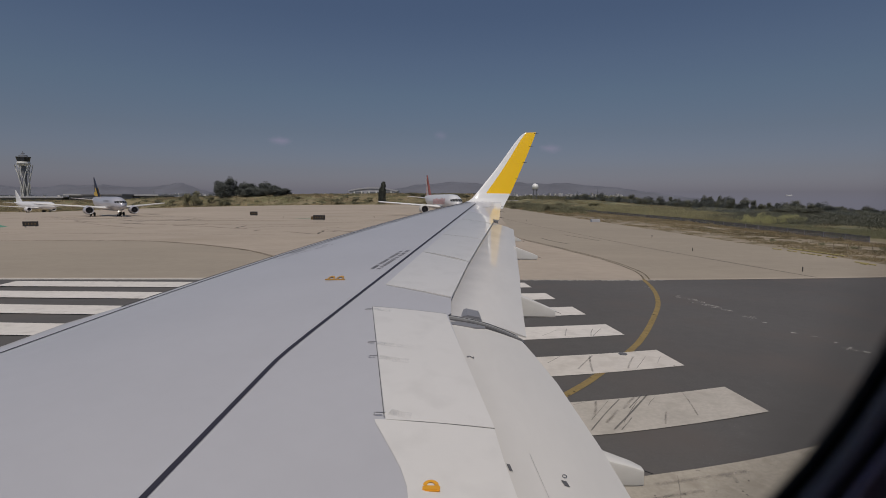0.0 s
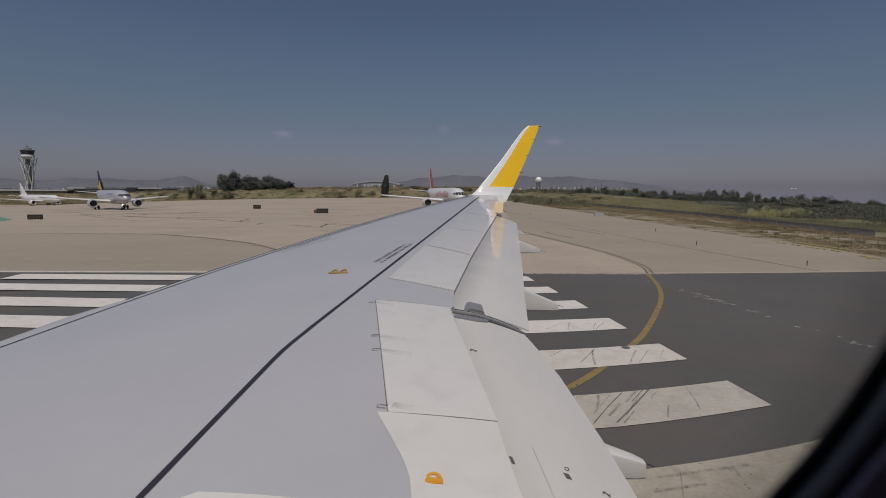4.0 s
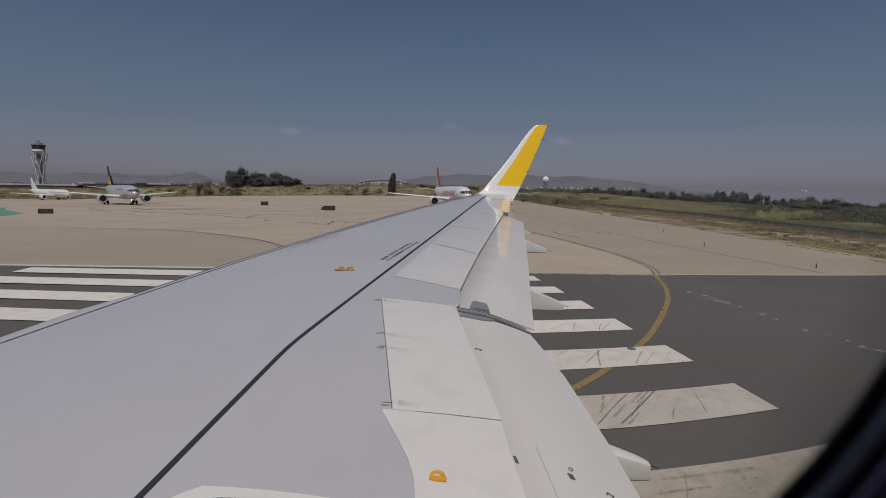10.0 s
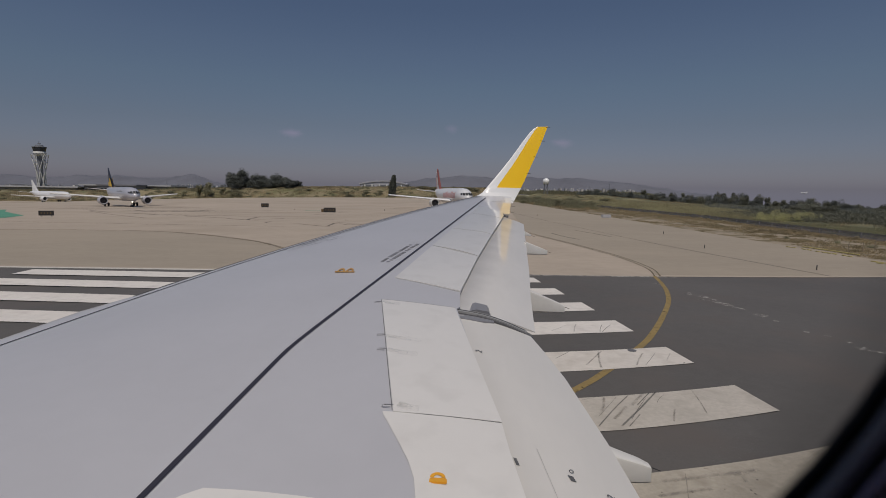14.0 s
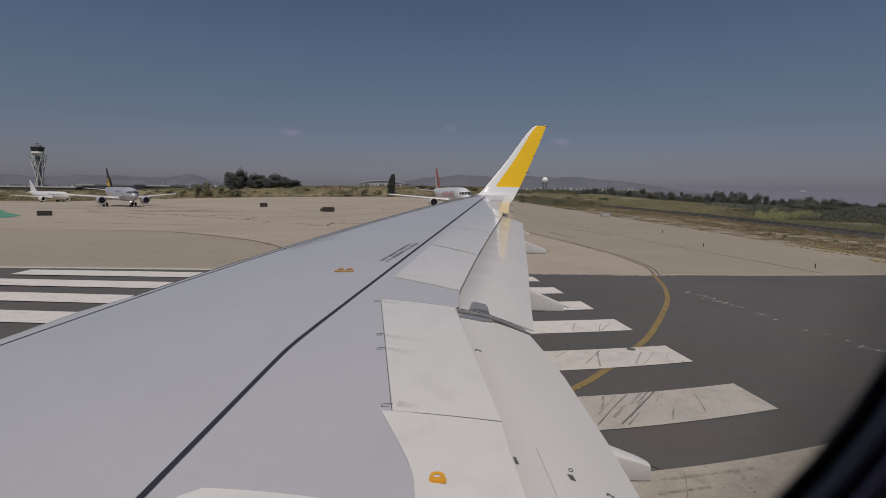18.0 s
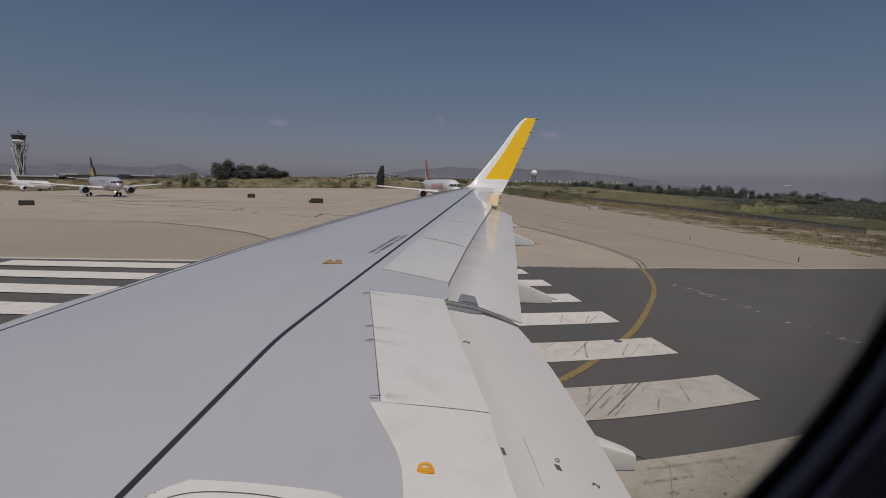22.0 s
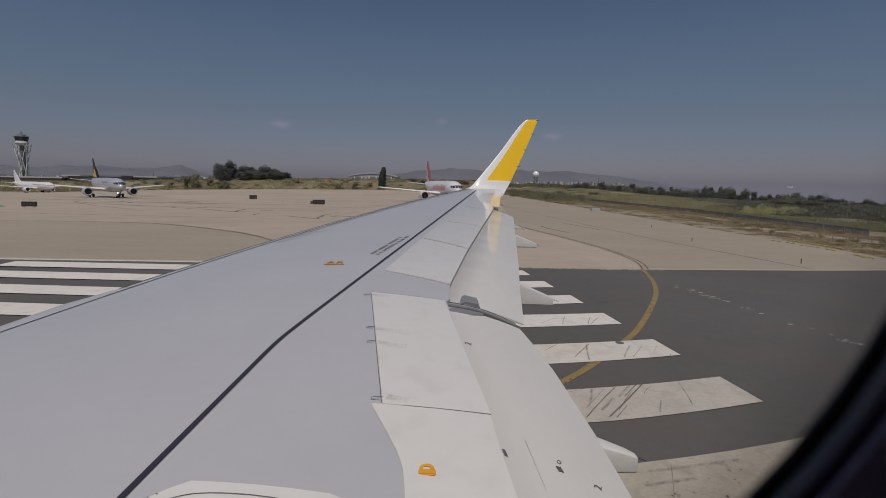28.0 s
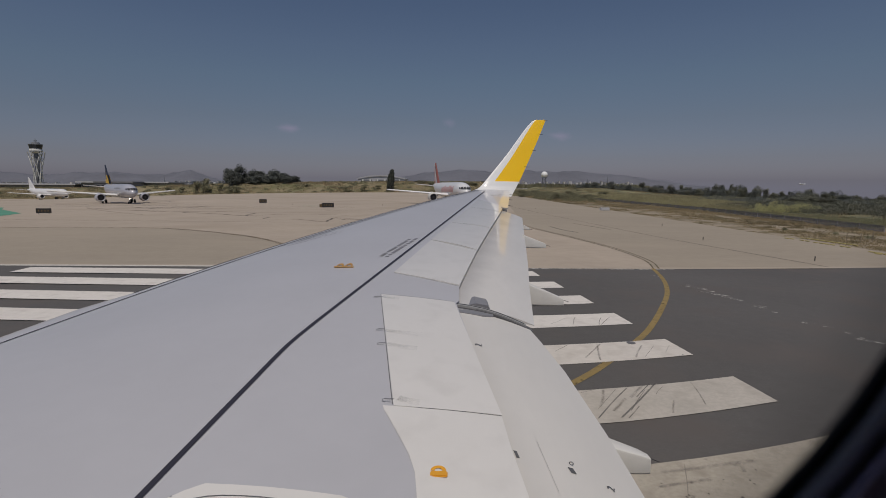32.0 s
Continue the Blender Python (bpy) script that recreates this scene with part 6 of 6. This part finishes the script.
def leafage(name, label, spots_, n, leaf, material, seed, category, up=0.0):
    """Many small leaf faces over uneven domes (x, y, z, width, height), as one mesh; up turns the leaves into standing canes."""
    r = np.random.RandomState(seed)
    lobes_ = []
    for x, y, z, w, h in spots_:
        for _ in range(5):
            f = r.uniform(0.35, 0.75)
            lobes_.append((x + r.normal(0, w * 0.2), y + r.normal(0, w * 0.2), z, w * 0.5 * f, h * r.uniform(0.6, 1.0)))
    S = np.repeat(np.array(lobes_), max(1, n // 5), axis=0)
    m = len(S)
    d = r.normal(0, 1, (m, 3))
    d /= np.linalg.norm(d, axis=1)[:, None]
    rad = 1.03 - 0.45 * r.uniform(0, 1, m) ** 2
    P = S[:, :3] + np.stack([d[:, 0] * rad * S[:, 3], d[:, 1] * rad * S[:, 3], np.abs(d[:, 2]) ** 0.7 * rad * S[:, 4]], 1)
    u = r.normal(0, 1, (m, 3)) * (1 - up) + np.array((0, 0, 1.6)) * up
    u /= np.linalg.norm(u, axis=1)[:, None]
    if up < 0.3:
        out = d * np.array((1, 1, 0)) + np.abs(d) * np.array((0, 0, 1)) + np.array((0, 0, 0.25)) + r.normal(0, 0.9, (m, 3))
        u = np.cross(out, u)
        u /= np.linalg.norm(u, axis=1)[:, None]
        v = np.cross(u, out)
    else:
        v = np.cross(u, r.normal(0, 1, (m, 3)))
    v /= np.linalg.norm(v, axis=1)[:, None]
    g = (leaf * r.uniform(0.6, 1.4, m))[:, None]
    thin = 0.6 - 0.4 * up
    V = np.stack([P - u * g, P + v * g * thin, P + u * g, P - v * g * thin], 1)
    me = bpy.data.meshes.new(name)
    me.vertices.add(4 * m)
    me.vertices.foreach_set("co", V.reshape(-1))
    me.loops.add(4 * m)
    me.loops.foreach_set("vertex_index", np.arange(4 * m, dtype=np.int32))
    me.polygons.add(m)
    me.polygons.foreach_set("loop_start", np.arange(0, 4 * m, 4, dtype=np.int32))
    me.update(calc_edges=True)
    me.materials.append(material)
    return tagged(new(name, me), label, category, "", "stuff")


def land(x, y):
    return gz(x) - 0.08 + berm(x, y) + thicket(x, y)


def fence_x(y):
    """The fence bends in towards the runway at its near end."""
    return 54.0 if y > 110 else 49.4 + 4.6 * max(0, y - 58) / 52


def band(count, q0, q1, near, far, w, h, seed, keep=None):
    """Domes of growth between two bearings, so far behind the fence."""
    r = random.Random(seed)
    made = []
    while len(made) < count:
        q = r.uniform(q0, q1)
        y = 54.0 / q + r.uniform(near, far)
        x = q * y
        if x < fence_x(y) + 2.5 or (keep and not keep(x, y)):
            continue
        made.append((x, y, land(x, y), r.uniform(*w), r.uniform(*h)))
    return made


# growth behind the fence: a field of reeds, sunlit canes, dark thickets, weeds
leafage("reed_field", "pale yellow-green reeds behind the fence", band(480, 0.27, 0.575, 8, 100, (2.5, 6.5), (0.9, 2.0), 31, lambda x, y: noise.noise((x * 0.03, y * 0.02, 7.7)) > -0.25), 380, 0.13, M_REEDFIELD, 31, "reeds", 0.75)
for qa, qb, h in ((0.612, 0.664, 2.3), (0.677, 0.726, 2.2)):
    leafage("cane_clump", "sunlit yellow-green canes behind the fence", [((qa + (qb - qa) * k / 8) * 101, 101 + (k * 7) % 5, land((qa + (qb - qa) * k / 8) * 101, 103), 2.3, h * (0.8 + 0.25 * ((k * 5) % 4) / 3)) for k in range(9)], 700, 0.09, M_CANE, int(qa * 1000), "canes", 0.7)
leafage("green_thicket", "dark green thicket before the tree belt", band(190, 0.56, 0.97, 22, 110, (7, 14), (0.8, 1.9), 33), 1900, 0.1, M_LEAF2, 33, "thicket")
leafage("dark_thicket", "dense dark thicket under the tree belt", band(120, 0.5, 0.97, 60, 190, (7, 13), (1.2, 2.4), 34), 1700, 0.12, M_LEAF, 34, "thicket")
leafage("olive_thicket", "olive thicket with brown tops before the trees", band(90, 0.5, 0.8, 45, 150, (5, 10), (0.9, 2.2), 35), 1300, 0.1, M_BUSH, 35, "thicket")
leafage("fence_weeds", "low bright green weeds just behind the fence", band(320, 0.55, 0.95, 3, 14, (1.0, 2.6), (0.25, 0.8), 36), 170, 0.07, M_REED, 36, "weeds", 0.5)
hedge = []
r_ = random.Random(40)
for k in range(170):
    q = 0.25 + 0.33 * k / 169 + r_.uniform(-0.003, 0.003)
    y = 415 - 270 * max(0, q - 0.3) + r_.uniform(-12, 12)
    g_ = land(q * y, y)
    hedge.append((q * y, y, g_, r_.uniform(4, 7), max(1.0, 4.7 + (lerp(TOPS, q) - r_.uniform(0.001, 0.007)) * y - g_)))
leafage("belt_hedge", "dark hedge closing the foot of the tree belt", hedge, 520, 0.25, M_LEAF, 40, "hedge")
r_ = random.Random(41)
spots_ = []
while len(spots_) < 240:
    y = r_.uniform(170, 344)
    x = r_.uniform(33.5, 58)
    if noise.noise((x * 0.06, y * 0.03, 5.1)) > -0.15:
        spots_.append((x, y, land(x, y), r_.uniform(2.5, 6.5), r_.uniform(0.9, 2.4)))
leafage("apron_thicket", "olive green bushes along the far apron edge", spots_, 620, 0.17, M_BUSH, 41, "thicket", 0.45)
leafage("apron_reeds", "green reeds along the far apron edge", [(x + 3, y - 8, land(x + 3, y - 8), w, h * 0.7) for x, y, z, w, h in spots_[::2]], 260, 0.15, M_REED, 42, "reeds", 0.7)
leafage("edge_reeds", "pale green reeds along the far apron edge", [(x - 2, y + 6, land(x - 2, y + 6), w * 1.1, h * 0.6) for x, y, z, w, h in spots_[1::2] if x > 36], 300, 0.13, M_REEDFIELD, 44, "reeds", 0.7)
leafage("apron_dry_reeds", "dry tan reeds between the bushes at the apron edge", [(x - 1, y - 14, land(x - 1, y - 14), w * 0.8, h * 0.5) for x, y, z, w, h in spots_[1::3] if x > 35], 240, 0.14, M_DRYGRASS, 43, "reeds", 0.7)


# the verge: bare sand, matted brown grass, dark tussocks at the broken apron edge
def matted(x, y):
    return noise.noise((x * 0.2, y * 0.055, 3.3)) + 0.5 * noise.noise((x * 0.5, y * 0.16, 8.1)) + 0.03 * (x - 38.5)


tufts("verge_grass", "matted dry brown grass along the apron", 11000, (34.0, 54, 34, 250), 0.05, 0.2, 1.3, M_DRYGRASS, 1, lambda x, y, r: x < fence_x(y) and matted(x, y) + r.uniform(-0.1, 0.1) > -0.1, blades=38, thin=0.04)
tufts("verge_weeds", "low olive weeds along the apron", 900, (34.0, 53, 38, 260), 0.1, 0.34, 1.0, M_SCRUB, 2, lambda x, y, r: x < fence_x(y) and matted(x + 9, y) > 0.12, blades=40, thin=0.035)
r_ = random.Random(52)
spots_ = []
while len(spots_) < 120:
    y = 36 + 200 * r_.random() ** 1.3
    x = r_.uniform(36, 53)
    if x < fence_x(y) - 1 and matted(x, y) > 0.0:
        spots_.append((x, y, land(x, y), r_.uniform(0.7, 2.6), r_.uniform(0.2, 0.62)))
leafage("verge_bushes", "low rounded brown-green bushes on the sandy verge", spots_, 420, 0.05, M_SCRUB, 52, "bushes")
leafage("verge_dark_bushes", "small dark bushes on the sandy verge", [(x + 2.1, y + 5, land(x + 2.1, y + 5), w * 0.6, h * 0.8) for x, y, z, w, h in spots_[::3] if x + 2.5 < fence_x(y)], 420, 0.045, M_BUSH, 53, "bushes")
tufts("verge_tussocks", "dark brown tussocks on the verge", 150, (34, 52, 34, 230), 0.15, 0.42, 0.8, M_SCRUB, 12, lambda x, y, r: x < fence_x(y) - 1 and matted(x, y) > 0.1, category="bush", blades=150, thin=0.035)
tufts("edge_tufts", "dark tussocks at the broken apron edge", 150, (32.7, 34.4, 34, 190), 0.06, 0.22, 0.5, M_SCRUB, 13, lambda x, y, r: noise.noise((x * 0.5, y * 0.12, 9.3)) > 0.05, blades=70, thin=0.03)
tufts("fence_grass", "brown grass grown into the foot of the fence", 3600, (44.0, 54, 50, 380), 0.12, 0.4, 0.9, M_DRYGRASS, 9, lambda x, y, r: -4.5 < x - fence_x(y) < -0.2, thin=0.03)
tufts("field_scrub", "olive scrub on the bank beyond the apron", 6000, (-400, 52, 345, 425), 0.5, 1.7, 2.4, M_SCRUB, 3, clumpy(0.03, -0.15), thin=0.1)
tufts("field_dry_grass", "tall dry grass on the bank beyond the apron", 6500, (-400, 52, 345, 425), 0.4, 1.1, 2.4, M_BANKGRASS, 4, clumpy(0.04, -0.1), thin=0.1)
tufts("fence_scrub", "olive scrub behind the fence", 9000, (57, 240, 60, 420), 0.3, 1.0, 1.8, M_SCRUB, 6, clumpy(0.03, -0.3), thin=0.04, blades=18)

for xa, xb, ha, hb in ((60, 250, 9, 14), (250, 400, 13, 19), (400, 560, 18, 25)):
    tufts("far_woods", "low dark woods in front of the far city", 260, (xa, xb, 1380, 1560), ha, hb, 11, M_BUSH, int(xa), None, category="woods", blades=60, thin=0.9)

tufts("bank_shrubs", "dark olive shrubs over the low bank", 380, (-400, 52, 346, 420), 0.8, 1.9, 2.6, M_BUSH, 15, clumpy(0.02, 0.0), category="shrubs", blades=70, thin=0.16)

# ---- fence, signs, markers ----
fence = thing("perimeter_fence", "dark mesh perimeter fence on thin posts", "fence", kind="structure")
pm = box(bmesh.new(), -0.025, 0.025, -0.025, 0.025, -0.3, 0.8)
pn = box(bmesh.new(), -0.012, 0.012, 0.0, 4.0, 0.02, 0.78)
post0 = part("post", pm, M_FENCE, fence)
panel0 = part("panel", pn, M_NET, fence, "dark see-through mesh panel")
for k in range(86):
    y = 58 + 4 * k
    for o, first in ((post0, k == 0), (panel0, k == 0)):
        c = o if first else o.copy()
        if not first:
            scene.collection.objects.link(c)
        c.location = (fence_x(y), y, gz(54))
        c.rotation_euler = (0, 0, -math.atan2(fence_x(y + 4) - fence_x(y), 4))


def guidance_sign(x, y, w, h, ochre, turn):
    t = thing("taxiway_sign", "low black taxiway guidance sign on short legs", "sign", "taxiway signs", at=pose(x, y, gz(x), 0, 0, turn))
    part("board", box(bmesh.new(), -w / 2, w / 2, -0.12, 0.12, 0.22, 0.22 + h), M_SIGN, t, "black sign face")
    for lx in (-w * 0.35, w * 0.35):
        part("leg", box(bmesh.new(), lx - 0.05, lx + 0.05, -0.05, 0.05, 0, 0.24), M_POST, t)
    part("face_frame", box(bmesh.new(), -w / 2 - 0.03, w / 2 + 0.03, -0.09, 0.09, 0.19, 0.25 + h), M_RUBBER, t)
    for k in range(4):
        lx = -w * 0.32 + w * 0.64 * k / 3
        part("legend_bar", box(bmesh.new(), lx - 0.07, lx + 0.07, -0.125, -0.119, 0.22 + h * 0.32, 0.22 + h * 0.7), M_SIGNY, t, "ochre lettering too small to read")
    if ochre:
        part("location_panel", box(bmesh.new(), -w / 2 - 0.5, -w / 2 - 0.05, -0.12, 0.12, 0.22, 0.22 + h * 0.75), M_SIGNY, t, "small ochre panel")


guidance_sign(-65.7, 82.3, 2.0, 0.72, False, 20)
guidance_sign(-47.0, 129.5, 1.75, 0.9, False, 12)
guidance_sign(-24.3, 103.2, 2.3, 0.85, True, 8)
for x, y in ((23.0, 45.9), (24.0, 33.2), (18.1, 105.5), (-15.2, 118.9), (-35.9, 117.8), (-7.5, 88), (26.0, 62)):
    t = thing("edge_marker", "short dark taxiway edge marker post", "marker", "edge markers", at=pose(x, y, gz(x)))
    part("post", lathe(bmesh.new(), [(0, 0.03), (0.25, 0.028)], 10, "z"), M_SIGN, t)
    part("cap", lathe(bmesh.new(), [(0.25, 0.036), (0.3, 0.034), (0.33, 0.015)], 10, "z"), M_GLASSD, t, "dark lamp cap")
bm = box(bmesh.new(), -0.9, 0.9, -0.4, 0.4, 0, 0.6)
bmesh.ops.bevel(bm, geom=bm.edges[:], offset=0.05, segments=2, affect="EDGES")
ob = tagged(link("equipment_cabinet", bm, M_ROOFP), "low pale grey equipment cabinet on the verge", "cabinet")
ob.matrix_world = pose(31.5, 103, gz(31), 0, 0, 10)
bm = box(bmesh.new(), -0.09, 0.09, -0.24, 0.24, 0, 0.09)
bmesh.ops.bevel(bm, geom=bm.edges[:], offset=0.03, segments=1, affect="EDGES")
blk = tagged(link("barrier_block", bm, M_BARY), "low yellow painted barrier block at the apron edge", "barrier", "barrier blocks")
blk.matrix_world = pose(33.99, 48.88, gz(34), 0, 0, 3) @ Matrix.Diagonal((1, 1.05, 0.8, 1))
for k, (x, y) in enumerate([(34.0 + 0.025 * k, 48.9 - 0.6 * k) for k in range(1, 11)] + [(32.2, 48.5), (32.3, 47.9), (32.4, 46.7), (32.42, 46.0), (32.3, 44.8), (32.4, 44.2), (32.45, 43.7), (32.5, 43.1), (32.5, 42.0), (32.5, 41.4), (31.9, 38.3), (31.93, 37.7), (31.5, 37.3), (31.8, 36.9)]):
    c = blk.copy()
    scene.collection.objects.link(c)
    c.matrix_world = pose(x, y, gz(33), 0, 0, (k * 37) % 19 - 9)
for x, y in ((34.74, 44.5), (36.7, 45.4), (38.4, 46.2), (39.1, 45.5)):
    t = thing("concrete_post", "thin pale concrete post in dry grass", "post", "verge posts", at=pose(x, y, gz(x)))
    part("post", box(bmesh.new(), -0.025, 0.025, -0.025, 0.025, -0.2, 0.95), M_DIRT, t)
    part("cap", box(bmesh.new(), -0.03, 0.03, -0.03, 0.03, 0.95, 0.98), M_BARY, t)
bm = bmesh.new()
faces(bm, [(x, y, gz(x) + 0.03) for x, y in ((-72, 85.4), (-68.9, 78.1), (-80, 68), (-110, 95), (-100, 114), (-89.2, 101.3))], [(0, 5, 4, 3, 2, 1)])
tagged(link("green_verge", fixed(bm), M_GREENP), "green painted apron infill", "painted verge", "", "structure")
tagged(ribbon("green_mark", [(-32.5, 114.5), (-27.5, 113.5)], 1.1, 0.02, M_GREENP), "thin green painted mark beside a sign", "painted mark", "", "structure")
# an airliner climbing out in the distance
far_jet = copy_thing(white, pose(0.684 * 2400, 2400, 4.7 + 0.0071 * 2400 - 3, 0, -4, 190))
tagged(far_jet, "white airliner in flight, far away over the trees", "airliner")
